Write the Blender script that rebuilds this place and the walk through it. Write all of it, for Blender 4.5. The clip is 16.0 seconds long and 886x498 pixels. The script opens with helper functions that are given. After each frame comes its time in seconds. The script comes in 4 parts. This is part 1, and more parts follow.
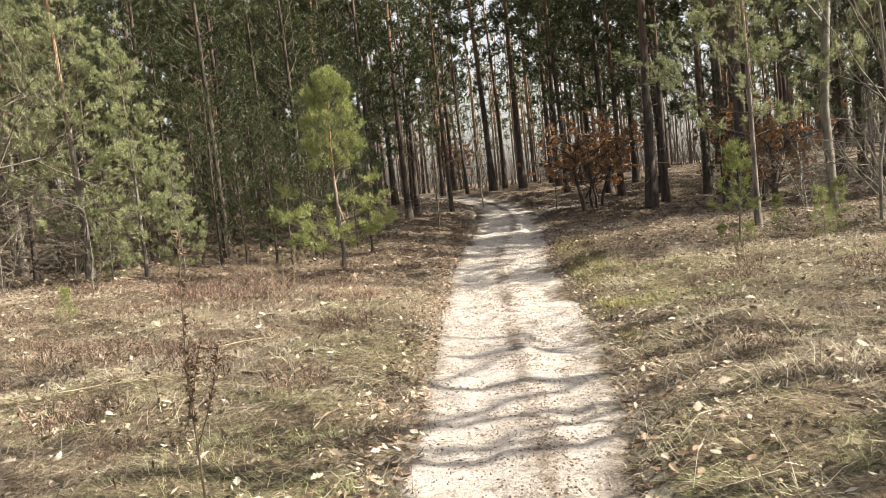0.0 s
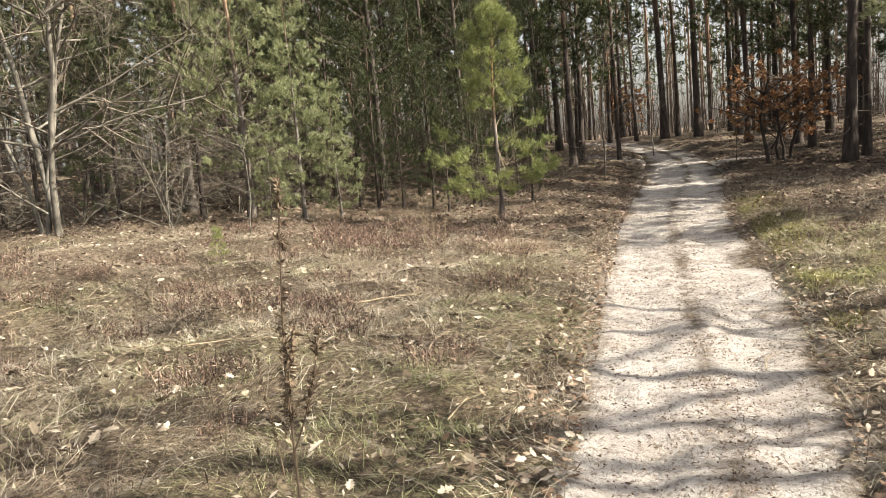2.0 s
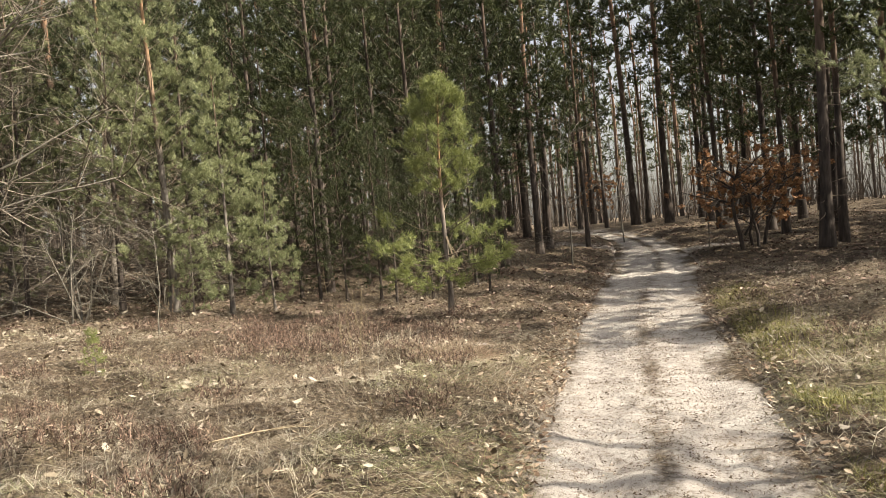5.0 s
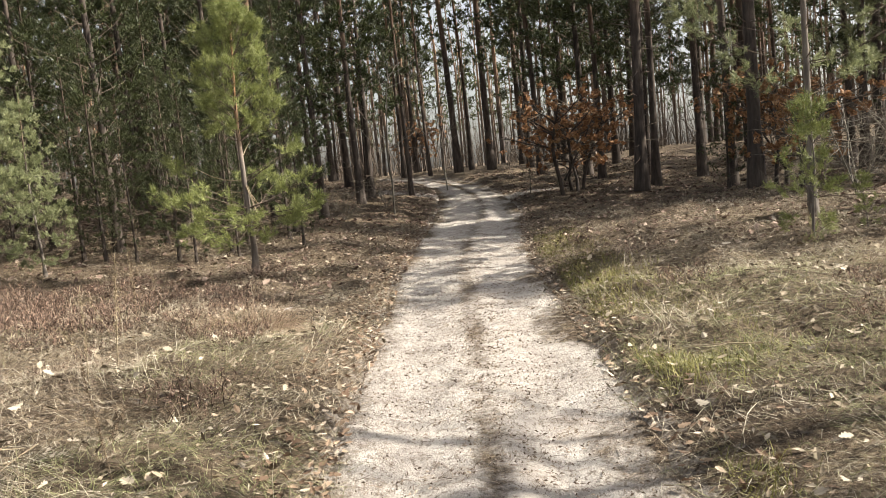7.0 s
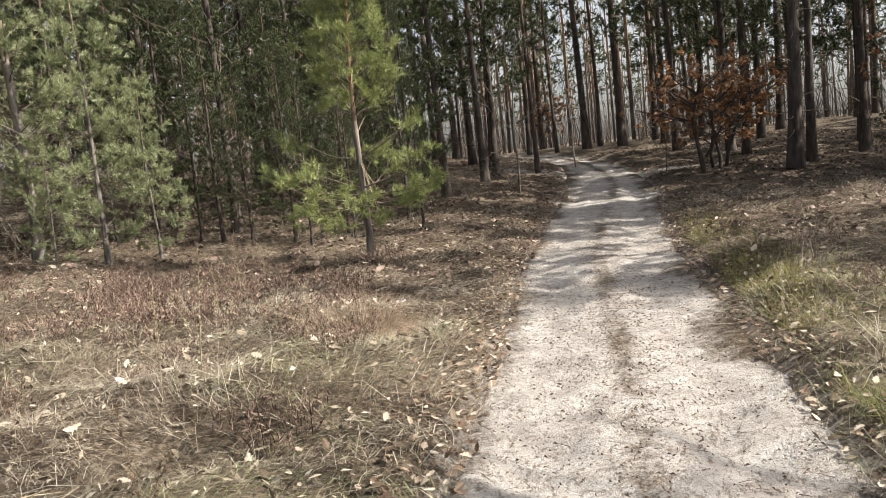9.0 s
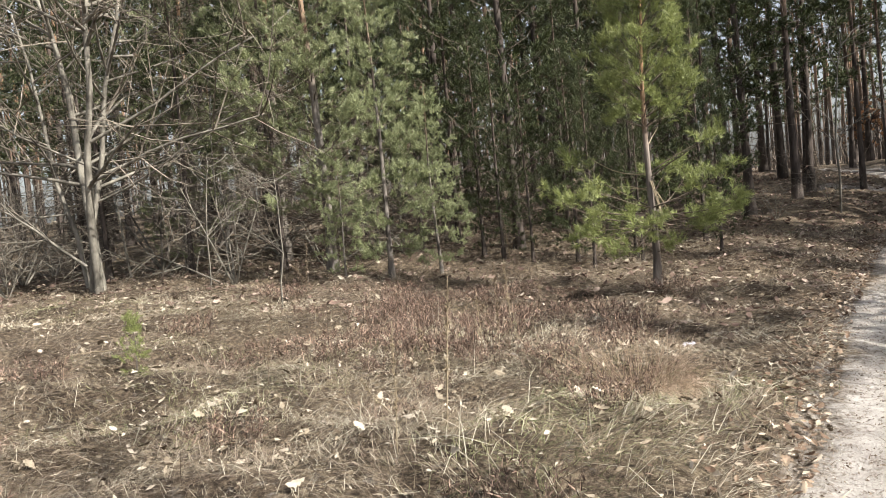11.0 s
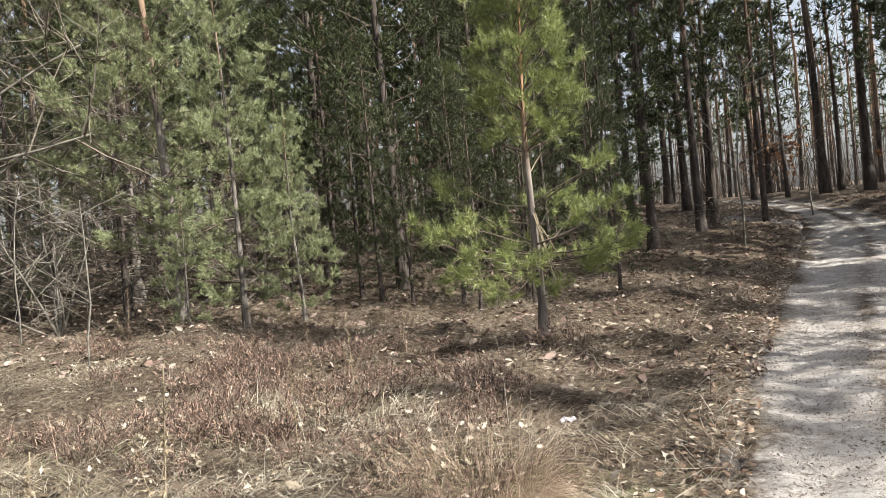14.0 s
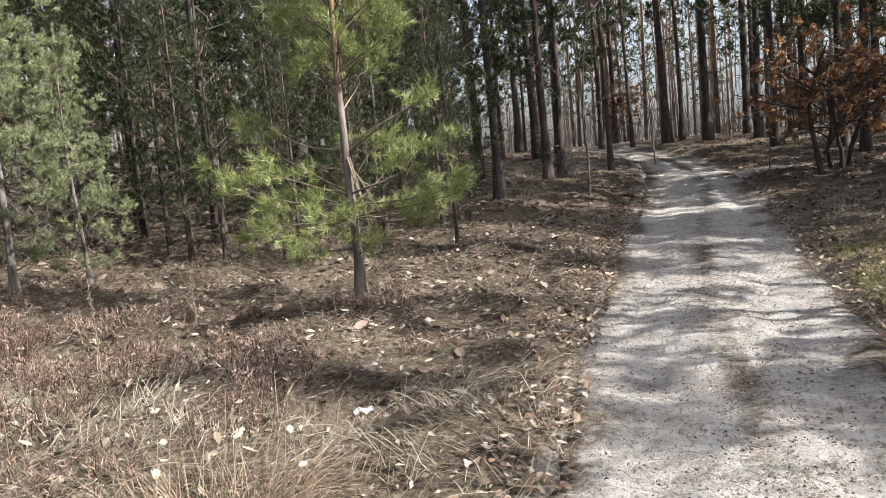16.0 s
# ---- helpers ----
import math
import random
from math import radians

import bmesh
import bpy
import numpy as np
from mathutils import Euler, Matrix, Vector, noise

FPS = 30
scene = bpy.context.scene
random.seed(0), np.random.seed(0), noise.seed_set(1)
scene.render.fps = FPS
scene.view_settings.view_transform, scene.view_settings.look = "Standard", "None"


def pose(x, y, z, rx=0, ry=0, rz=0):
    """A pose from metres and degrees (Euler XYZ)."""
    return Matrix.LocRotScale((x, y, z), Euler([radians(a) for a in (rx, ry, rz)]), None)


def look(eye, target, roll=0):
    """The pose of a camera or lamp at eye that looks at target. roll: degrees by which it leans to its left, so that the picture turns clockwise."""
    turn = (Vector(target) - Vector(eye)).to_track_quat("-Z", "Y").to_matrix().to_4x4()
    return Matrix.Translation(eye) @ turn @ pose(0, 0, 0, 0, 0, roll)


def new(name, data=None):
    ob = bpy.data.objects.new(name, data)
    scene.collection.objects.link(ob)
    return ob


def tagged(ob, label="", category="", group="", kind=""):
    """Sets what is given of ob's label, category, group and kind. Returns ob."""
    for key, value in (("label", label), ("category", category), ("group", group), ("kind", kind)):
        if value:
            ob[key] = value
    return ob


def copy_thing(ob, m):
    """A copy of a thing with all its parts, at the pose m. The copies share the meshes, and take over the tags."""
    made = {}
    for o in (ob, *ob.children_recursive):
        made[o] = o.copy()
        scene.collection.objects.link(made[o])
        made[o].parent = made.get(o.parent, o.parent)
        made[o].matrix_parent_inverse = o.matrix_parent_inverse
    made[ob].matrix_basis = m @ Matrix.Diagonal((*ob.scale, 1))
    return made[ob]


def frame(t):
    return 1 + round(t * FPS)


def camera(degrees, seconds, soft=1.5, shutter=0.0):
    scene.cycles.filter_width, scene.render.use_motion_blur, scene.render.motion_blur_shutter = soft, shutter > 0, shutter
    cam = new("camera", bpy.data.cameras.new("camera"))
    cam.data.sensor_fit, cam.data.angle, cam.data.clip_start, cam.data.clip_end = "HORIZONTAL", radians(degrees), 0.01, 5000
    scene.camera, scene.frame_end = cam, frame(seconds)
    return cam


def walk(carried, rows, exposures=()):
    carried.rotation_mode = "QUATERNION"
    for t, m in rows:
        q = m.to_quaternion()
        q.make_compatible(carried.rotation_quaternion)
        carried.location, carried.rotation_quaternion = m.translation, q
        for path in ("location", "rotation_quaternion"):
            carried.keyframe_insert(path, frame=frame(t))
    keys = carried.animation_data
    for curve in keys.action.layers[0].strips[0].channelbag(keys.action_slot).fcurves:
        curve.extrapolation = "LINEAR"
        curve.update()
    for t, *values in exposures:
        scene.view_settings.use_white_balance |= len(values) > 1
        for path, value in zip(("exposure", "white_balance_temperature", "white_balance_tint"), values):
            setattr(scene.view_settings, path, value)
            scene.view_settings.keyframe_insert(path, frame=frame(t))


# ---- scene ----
cam = camera(57.6, 16.0, soft=0.85)
METRES, EYE, TILT, LEAN, TURN = 9.5, 1.5, 0.0, 0.0, 0.0
ROWS = [
    (0.0, 0.0, 0.0, 0.0, -0.45, -4.26, 6.07),
    (0.5, -0.002, 0.0239, 0.0004, 2.82, -4.12, 5.55),
    (1.0, -0.0049, 0.0562, -0.0007, 5.42, -5.07, 5.17),
    (1.5, -0.0063, 0.0832, 0.0008, 8.08, -6.0, 4.95),
    (2.0, -0.0055, 0.1071, -0.0008, 11.15, -7.02, 4.78),
    (2.5, -0.004, 0.1357, -0.0006, 15.17, -7.42, 5.1),
    (3.0, -0.0017, 0.1578, 0.0006, 17.95, -6.35, 4.91),
    (3.5, 0.0011, 0.1852, -0.0023, 18.79, -4.58, 4.79),
    (4.0, 0.0069, 0.219, 0.0004, 17.51, -2.3, 4.86),
    (4.5, 0.0138, 0.2578, -0.0034, 13.99, -0.99, 4.58),
    (5.0, 0.021, 0.3033, -0.007, 9.47, -1.02, 4.85),
    (7.5, 0.0352, 0.4784, -0.0179, -3.51, -6.72, 5.74),
    (8.0, 0.0323, 0.5072, -0.0199, -0.9, -7.31, 5.78),
    (8.5, 0.0309, 0.5427, -0.0205, 2.05, -7.69, 5.85),
    (9.0, 0.0295, 0.5744, -0.0171, 5.97, -6.36, 6.05),
    (9.5, 0.0278, 0.6005, -0.0166, 11.57, -5.26, 6.06),
    (10.0, 0.0242, 0.6247, -0.0126, 18.11, -4.28, 5.9),
    (12.5, 0.0179, 0.7483, -0.0089, 30.18, -3.18, 5.1),
    (13.0, 0.0181, 0.7803, -0.0093, 27.44, -1.89, 4.78),
    (13.5, 0.0165, 0.815, -0.0145, 24.13, -1.67, 5.13),
    (14.0, 0.0151, 0.8573, -0.0125, 20.84, -1.78, 5.62),
    (14.5, 0.0178, 0.8913, -0.0148, 17.8, -2.26, 5.61),
    (15.0, 0.0207, 0.9309, -0.0172, 15.68, -3.18, 5.82),
    (15.5, 0.0236, 0.9619, -0.0164, 13.31, -4.36, 5.4),
    (16.0, 0.0266, 0.9927, -0.0212, 10.9, -6.35, 5.34),
]
walk(cam, [(t, pose(0, 0, EYE, TILT, LEAN, TURN) @ pose(METRES * x, METRES * y, METRES * z, 90 + pitch, roll, yaw)) for t, x, y, z, yaw, pitch, roll in ROWS], [(0.0, 1.5, 7050, 10), (1.0, 1.36, 7000, 10), (3.5, 1.36, 6850, 10), (5.0, 1.18, 7150, 10), (7.5, 1.3, 6750, 10), (9.0, 1.18, 6500, 10), (10.0, 1.15, 6400, 10), (12.5, 1.2, 6350, 10), (14.5, 1.22, 6200, 10), (16.0, 1.3, 6050, 10)])

# ---- light ----
SUN_DIR = Vector((1.0, -0.1, 0.86)).normalized()
world = bpy.data.worlds.new("world")
scene.world = world
world.use_nodes = True
wt = world.node_tree
sky = wt.nodes.new("ShaderNodeTexSky")
sky.sky_type = "NISHITA"
sky.sun_disc = False
sky.sun_elevation = math.asin(SUN_DIR.z)
sky.sun_rotation = math.atan2(SUN_DIR.x, SUN_DIR.y)
sky.air_density, sky.dust_density = 1.0, 3.0
haze = wt.nodes.new("ShaderNodeHueSaturation")
haze.inputs["Saturation"].default_value = 0.4
wt.links.new(sky.outputs[0], haze.inputs["Color"])
wt.links.new(haze.outputs[0], wt.nodes["Background"].inputs[0])
wt.nodes["Background"].inputs[1].default_value = 0.09
lamp = bpy.data.lights.new("sun", "SUN")
lamp.energy, lamp.angle, lamp.color = 5.0, radians(0.55), (1.0, 0.95, 0.86)
new("sun", lamp).matrix_world = look(SUN_DIR * 60, (0, 0, 0))

# ---- small helpers ----


class Geo:
    """Collects vertices and triangles."""

    def __init__(self):
        self.v, self.f, self.n = [], [], 0

    def add(self, v, f):
        self.v.append(np.asarray(v, float).reshape(-1, 3))
        self.f.append(np.asarray(f, int).reshape(-1, 3) + self.n)
        self.n += len(self.v[-1])

    def mesh(self, name, smooth=False):
        me = bpy.data.meshes.new(name)
        if not self.n:
            return me
        v, f = np.concatenate(self.v), np.concatenate(self.f)
        me.vertices.add(len(v))
        me.vertices.foreach_set("co", v.ravel())
        me.loops.add(f.size)
        me.loops.foreach_set("vertex_index", f.ravel().astype(np.int32))
        me.polygons.add(len(f))
        me.polygons.foreach_set("loop_start", np.arange(0, f.size, 3, dtype=np.int32))
        me.polygons.foreach_set("use_smooth", np.full(len(f), smooth))
        me.update(calc_edges=True)
        return me


def part(name, geo, material, parent=None, label="", smooth=False):
    """One mesh object, under a thing or a part."""
    ob = new(name, geo.mesh(name, smooth))
    ob.data.materials.append(material)
    ob.parent = parent
    return tagged(ob, label)


def unit(a):
    return a / np.maximum(np.linalg.norm(a, axis=-1, keepdims=True), 1e-9)


def tube(geo, pts, radii, sides=6, cap=True):
    """A tapered tube along points."""
    pts, radii = np.asarray(pts, float), np.asarray(radii, float)
    k = len(pts)
    t = unit(np.gradient(pts, axis=0))
    ref = np.array([0.31, 0.87, 0.12]) if abs(t[0][2]) > 0.7 else np.array([0.05, 0.1, 1.0])
    a = unit(np.cross(t, ref))
    b = np.cross(t, a)
    w = np.arange(sides) * 2 * math.pi / sides
    v = pts[:, None] + radii[:, None, None] * (np.cos(w)[None, :, None] * a[:, None] + np.sin(w)[None, :, None] * b[:, None])
    i = np.arange(k - 1)[:, None] * sides
    j, j2 = np.arange(sides)[None], (np.arange(sides)[None] + 1) % sides
    q = np.stack([i + j, i + j2, i + sides + j2, i + sides + j], -1).reshape(-1, 4)
    f = np.concatenate([q[:, [0, 1, 2]], q[:, [0, 2, 3]]])
    v = v.reshape(-1, 3)
    if cap:
        v = np.concatenate([v, pts[-1:] + t[-1:] * radii[-1]])
        top = (k - 1) * sides
        f = np.concatenate([f, np.stack([top + j[0], top + j2[0], np.full(sides, k * sides)], -1)])
    geo.add(v, f)


def needles(geo, base, axis, r, per=30, length=0.07, width=0.003, shoot=0.2, spread=1.1):
    """Brushes of needles round shoots."""
    base, axis = np.asarray(base, float), unit(np.asarray(axis, float))
    m = len(base)
    if not m:
        return
    s = r.random((m, per, 1))
    side = r.normal(size=(m, per, 3))
    side = unit(side - (side * axis[:, None]).sum(-1, keepdims=True) * axis[:, None])
    ang = spread * (0.5 + 0.6 * r.random((m, per, 1))) * (1.1 - 0.6 * s)
    d = axis[:, None] * np.cos(ang) + side * np.sin(ang)
    p = base[:, None] + axis[:, None] * s * shoot
    ln = length * (0.7 + 0.6 * r.random((m, per, 1)))
    w = unit(np.cross(d, r.normal(size=d.shape))) * width / 2
    v = np.stack([p - w, p + w, p + d * ln], 2).reshape(-1, 3)
    geo.add(v, np.arange(len(v)))


def lobed_leaves(geo, pos, normal, heading, size, r, lobes=True):
    """Flat, slightly curled leaves, lobed like oak or plain."""
    pos, normal = np.asarray(pos, float), unit(np.asarray(normal, float))
    x = unit(np.cross(normal, heading))
    y = np.cross(x, normal) * -1
    if lobes:
        ox = np.array([0, 0.16, 0.1, 0.3, 0.17, 0.34, 0.18, 0.2, 0, -0.2, -0.18, -0.34, -0.17, -0.3, -0.1, -0.16])
        oy = np.array([0, 0.12, 0.24, 0.36, 0.44, 0.6, 0.7, 0.86, 1, 0.86, 0.7, 0.6, 0.44, 0.36, 0.24, 0.12])
    else:
        ox = np.array([0, 0.26, 0.26, 0, -0.26, -0.26])
        oy = np.array([0, 0.3, 0.68, 1, 0.68, 0.3])
    k = len(ox)
    m = len(pos)
    s = size[:, None, None]
    curl = r.normal(0.15, 0.28, (m, 1, 1))
    bend = r.normal(0.1, 0.3, (m, 1, 1))
    up = curl * np.abs(ox)[None, :, None] + bend * (oy[None, :, None] - 0.5) ** 2
    v = pos[:, None] + s * (x[:, None] * ox[None, :, None] + y[:, None] * (oy - 0.4)[None, :, None] + normal[:, None] * up)
    c = pos[:, None] + s * (y[:, None] * 0.1)
    v = np.concatenate([v, c], 1).reshape(-1, 3)
    j = np.arange(k)
    f = np.stack([j, (j + 1) % k, np.full(k, k)], -1)
    f = (f[None] + (np.arange(m) * (k + 1))[:, None, None]).reshape(-1, 3)
    geo.add(v, f)


def blades(geo, pos, lean, length, width, r, seg=3):
    """Bent grass blades: lean is a horizontal vector, its size says how flat the blade lies."""
    m = len(pos)
    flat = np.linalg.norm(lean, axis=1, keepdims=True)
    h = lean / np.maximum(flat, 1e-6)
    side = np.stack([-h[:, 1], h[:, 0], np.zeros(m)], -1) + r.normal(0, 0.3, (m, 3))
    side = unit(side) * width[:, None] / 2
    h3 = np.concatenate([h, np.zeros((m, 1))], 1)
    z = np.array([[0, 0, 1.0]])
    pts = []
    p = pos.copy()
    ang = np.clip(flat * 0.7, 0, 1.4)
    step = length[:, None] / seg
    for i in range(seg + 1):
        pts.append(p.copy())
        p = p + step * (np.sin(ang) * h3 + np.cos(ang) * z)
        ang = np.minimum(ang + flat * 0.55, 2.1 if seg > 3 else 1.62)
    v, f = [], []
    for i in range(seg):
        w = 1 - 0.75 * i / seg
        v += [pts[i] - side * w, pts[i] + side * w]
    v.append(pts[seg])
    v = np.stack(v, 1)
    n = v.shape[1]
    for i in range(seg - 1):
        f += [[2 * i, 2 * i + 1, 2 * i + 3], [2 * i, 2 * i + 3, 2 * i + 2]]
    f.append([2 * seg - 2, 2 * seg - 1, 2 * seg])
    f = (np.array(f)[None] + (np.arange(m) * n)[:, None, None]).reshape(-1, 3)
    geo.add(v.reshape(-1, 3), f)


# ---- materials ----
def material(name, c1, c2, scale=6.0, rough=0.85, bump=0.0, bump_scale=60.0, island=0.0, c3=None, thin=0.0, stretch=1.0, spec=0.3):
    """Two or three colours mixed by noise at two scales and by island, with relief."""
    mt = bpy.data.materials.new(name)
    mt.use_nodes = True
    nt = mt.node_tree
    nd, lk = nt.nodes, nt.links
    bsdf = nd["Principled BSDF"]
    bsdf.inputs["Roughness"].default_value = rough
    bsdf.inputs["Specular IOR Level"].default_value = spec
    tc = nd.new("ShaderNodeTexCoord")
    mp = nd.new("ShaderNodeMapping")
    mp.inputs["Scale"].default_value = (1, 1, stretch)
    lk.new(tc.outputs["Object"], mp.inputs[0])
    n1 = nd.new("ShaderNodeTexNoise")
    n1.inputs["Scale"].default_value, n1.inputs["Detail"].default_value = scale, 5
    lk.new(mp.outputs[0], n1.inputs[0])
    ramp = nd.new("ShaderNodeValToRGB")
    el = ramp.color_ramp.elements
    el[0].position, el[0].color = 0.32, (*c1, 1)
    el[1].position, el[1].color = 0.68, (*c2, 1)
    if c3:
        e = el.new(0.85)
        e.color = (*c3, 1)
    fac = n1.outputs["Fac"]
    if island:
        g = nd.new("ShaderNodeNewGeometry")
        mx = nd.new("ShaderNodeMix")
        mx.inputs[0].default_value = island
        lk.new(fac, mx.inputs[2])
        lk.new(g.outputs["Random Per Island"], mx.inputs[3])
        fac = mx.outputs[0]
    lk.new(fac, ramp.inputs[0])
    n2 = nd.new("ShaderNodeTexNoise")
    n2.inputs["Scale"].default_value, n2.inputs["Detail"].default_value = bump_scale, 4
    lk.new(mp.outputs[0], n2.inputs[0])
    hsv = nd.new("ShaderNodeHueSaturation")
    mr = nd.new("ShaderNodeMapRange")
    mr.inputs[3].default_value, mr.inputs[4].default_value = 0.75, 1.25
    lk.new(n2.outputs["Fac"], mr.inputs[0])
    lk.new(mr.outputs[0], hsv.inputs["Value"])
    lk.new(ramp.outputs[0], hsv.inputs["Color"])
    lk.new(hsv.outputs[0], bsdf.inputs["Base Color"])
    if bump:
        bp = nd.new("ShaderNodeBump")
        bp.inputs["Strength"].default_value, bp.inputs["Distance"].default_value = 0.8, bump
        lk.new(n2.outputs["Fac"], bp.inputs["Height"])
        lk.new(bp.outputs[0], bsdf.inputs["Normal"])
    if thin:
        tr = nd.new("ShaderNodeBsdfTranslucent")
        ms = nd.new("ShaderNodeMixShader")
        ms.inputs[0].default_value = thin
        lk.new(hsv.outputs[0], tr.inputs[0])
        lk.new(bsdf.outputs[0], ms.inputs[1])
        lk.new(tr.outputs[0], ms.inputs[2])
        lk.new(ms.outputs[0], nd["Material Output"].inputs[0])
    return mt


def bark_material(name, low1, low2, high1, high2, z0, z1):
    """Furrowed bark that turns from plated grey-brown to flaky orange with the height on the trunk."""
    mt = material(name, low1, low2, 9.0, 0.9, 0.02, 26.0, stretch=0.22)
    nt = mt.node_tree
    nd, lk = nt.nodes, nt.links
    hsv = next(n for n in nd if n.type == "HUE_SAT")
    ramp = next(n for n in nd if n.type == "VALTORGB")
    n1 = ramp.inputs[0].links[0].from_socket
    r2 = nd.new("ShaderNodeValToRGB")
    r2.color_ramp.elements[0].position, r2.color_ramp.elements[0].color = 0.35, (*high1, 1)
    r2.color_ramp.elements[1].position, r2.color_ramp.elements[1].color = 0.65, (*high2, 1)
    lk.new(n1, r2.inputs[0])
    tc = next(n for n in nd if n.type == "TEX_COORD")
    sx = nd.new("ShaderNodeSeparateXYZ")
    lk.new(tc.outputs["Object"], sx.inputs[0])
    mr = nd.new("ShaderNodeMapRange")
    mr.inputs[1].default_value, mr.inputs[2].default_value = z0, z1
    lk.new(sx.outputs[2], mr.inputs[0])
    mx = nd.new("ShaderNodeMix")
    mx.data_type = "RGBA"
    lk.new(mr.outputs[0], mx.inputs[0])
    lk.new(ramp.outputs[0], mx.inputs[6])
    lk.new(r2.outputs[0], mx.inputs[7])
    lk.new(mx.outputs[2], hsv.inputs["Color"])
    return mt


M_BARK = bark_material("pine_bark", (0.038, 0.031, 0.027), (0.11, 0.088, 0.075), (0.16, 0.095, 0.06), (0.28, 0.18, 0.115), 4.5, 10.0)
M_BARK_YOUNG = bark_material("young_pine_bark", (0.06, 0.05, 0.044), (0.26, 0.23, 0.2), (0.22, 0.13, 0.075), (0.36, 0.23, 0.14), 3.0, 5.5)
M_BARK_LONE = bark_material("lone_pine_bark", (0.055, 0.044, 0.038), (0.25, 0.21, 0.18), (0.26, 0.15, 0.08), (0.4, 0.25, 0.15), 1.7, 2.7)
# pine bark again for the dense trees, darkened so the colour carries their shade
M_BARK_SHADED = bark_material("shaded_pine_bark", (0.035, 0.028, 0.024), (0.1, 0.08, 0.068), (0.07, 0.048, 0.036), (0.14, 0.1, 0.075), 4.5, 10.0)
M_TWIG = material("pine_twig", (0.065, 0.05, 0.038), (0.17, 0.135, 0.105), 14, 0.9)
# dark copy of the needle colour, with the wood's shade painted in
M_NEEDLE_SHADED = material("shaded_pine_needles", (0.032, 0.041, 0.016), (0.08, 0.095, 0.038), 1.6, 0.5, 0, 9, 0.45, (0.165, 0.175, 0.078), 0.2, spec=0.35)
# bright copy of the needles: sunlight and gloss are put into its colours
M_NEEDLE_LIT = material("sunlit_pine_needles", (0.145, 0.17, 0.082), (0.39, 0.415, 0.225), 2.6, 0.42, 0, 9, 0.45, (0.62, 0.63, 0.41), 0.35, spec=0.5)
M_NEEDLE_YELLOW = material("yellowish_pine_needles", (0.13, 0.155, 0.05), (0.34, 0.375, 0.135), 3.0, 0.45, 0, 9, 0.45, (0.53, 0.54, 0.25), 0.3, spec=0.5)
M_GREY_BARK = material("grey_smooth_bark", (0.075, 0.066, 0.054), (0.25, 0.23, 0.19), 7, 0.85, 0.006, 40, stretch=0.5)
M_BARE_TWIG = material("bare_twigs", (0.085, 0.07, 0.055), (0.26, 0.225, 0.18), 9, 0.85, island=0.4)
M_OAK_LEAF = material("dead_oak_leaves", (0.24, 0.12, 0.06), (0.48, 0.275, 0.14), 3, 0.6, 0, 40, 0.6, (0.6, 0.42, 0.25), 0.35)
M_LITTER = material("leaf_litter", (0.1, 0.075, 0.05), (0.3, 0.25, 0.18), 4, 0.85, 0, 60, 0.85, (0.48, 0.42, 0.335), 0.1)
M_VERGE_LEAF = material("verge_leaves", (0.14, 0.09, 0.06), (0.34, 0.25, 0.175), 3, 0.8, 0, 40, 0.8, (0.55, 0.47, 0.37), 0.15)
M_WOOD_LEAF = material("wood_floor_leaves", (0.1, 0.064, 0.05), (0.22, 0.15, 0.118), 3, 0.8, 0, 40, 0.8, (0.43, 0.335, 0.275), 0.1)
M_STRAW = material("dry_straw", (0.2, 0.16, 0.11), (0.44, 0.395, 0.3), 2.2, 0.6, 0, 30, 0.7, (0.66, 0.61, 0.49), 0.2)
M_BROWN_GRASS = material("brown_dead_grass", (0.12, 0.086, 0.062), (0.3, 0.24, 0.185), 1.5, 0.7, 0, 30, 0.7, (0.48, 0.405, 0.315), 0.15)
M_GREEN_GRASS = material("winter_green_grass", (0.13, 0.14, 0.065), (0.33, 0.335, 0.17), 3, 0.7, 0, 30, 0.6, (0.58, 0.55, 0.38), 0.25)
M_MOSS = material("yellow_green_moss", (0.13, 0.125, 0.04), (0.29, 0.27, 0.095), 5, 0.8, 0, 50, 0.6, (0.46, 0.42, 0.2), 0.2)
M_HEATHER = material("dead_heather", (0.06, 0.04, 0.03), (0.21, 0.14, 0.105), 4, 0.8, 0, 40, 0.75, (0.42, 0.3, 0.23))
M_STALK = material("dry_stalk", (0.09, 0.065, 0.045), (0.24, 0.18, 0.12), 18, 0.85, 0, 60, 0.3)
M_STALK_PALE = material("pale_dry_stalk", (0.15, 0.115, 0.075), (0.36, 0.295, 0.2), 14, 0.8, 0, 60, 0.3)
M_PLASTIC = material("weathered_plastic", (0.42, 0.4, 0.46), (0.66, 0.64, 0.7), 20, 0.4, 0, 60)
M_TUFT = material("tan_hair_grass", (0.26, 0.18, 0.125), (0.52, 0.39, 0.28), 5, 0.6, 0, 40, 0.7, (0.68, 0.55, 0.42), 0.25)


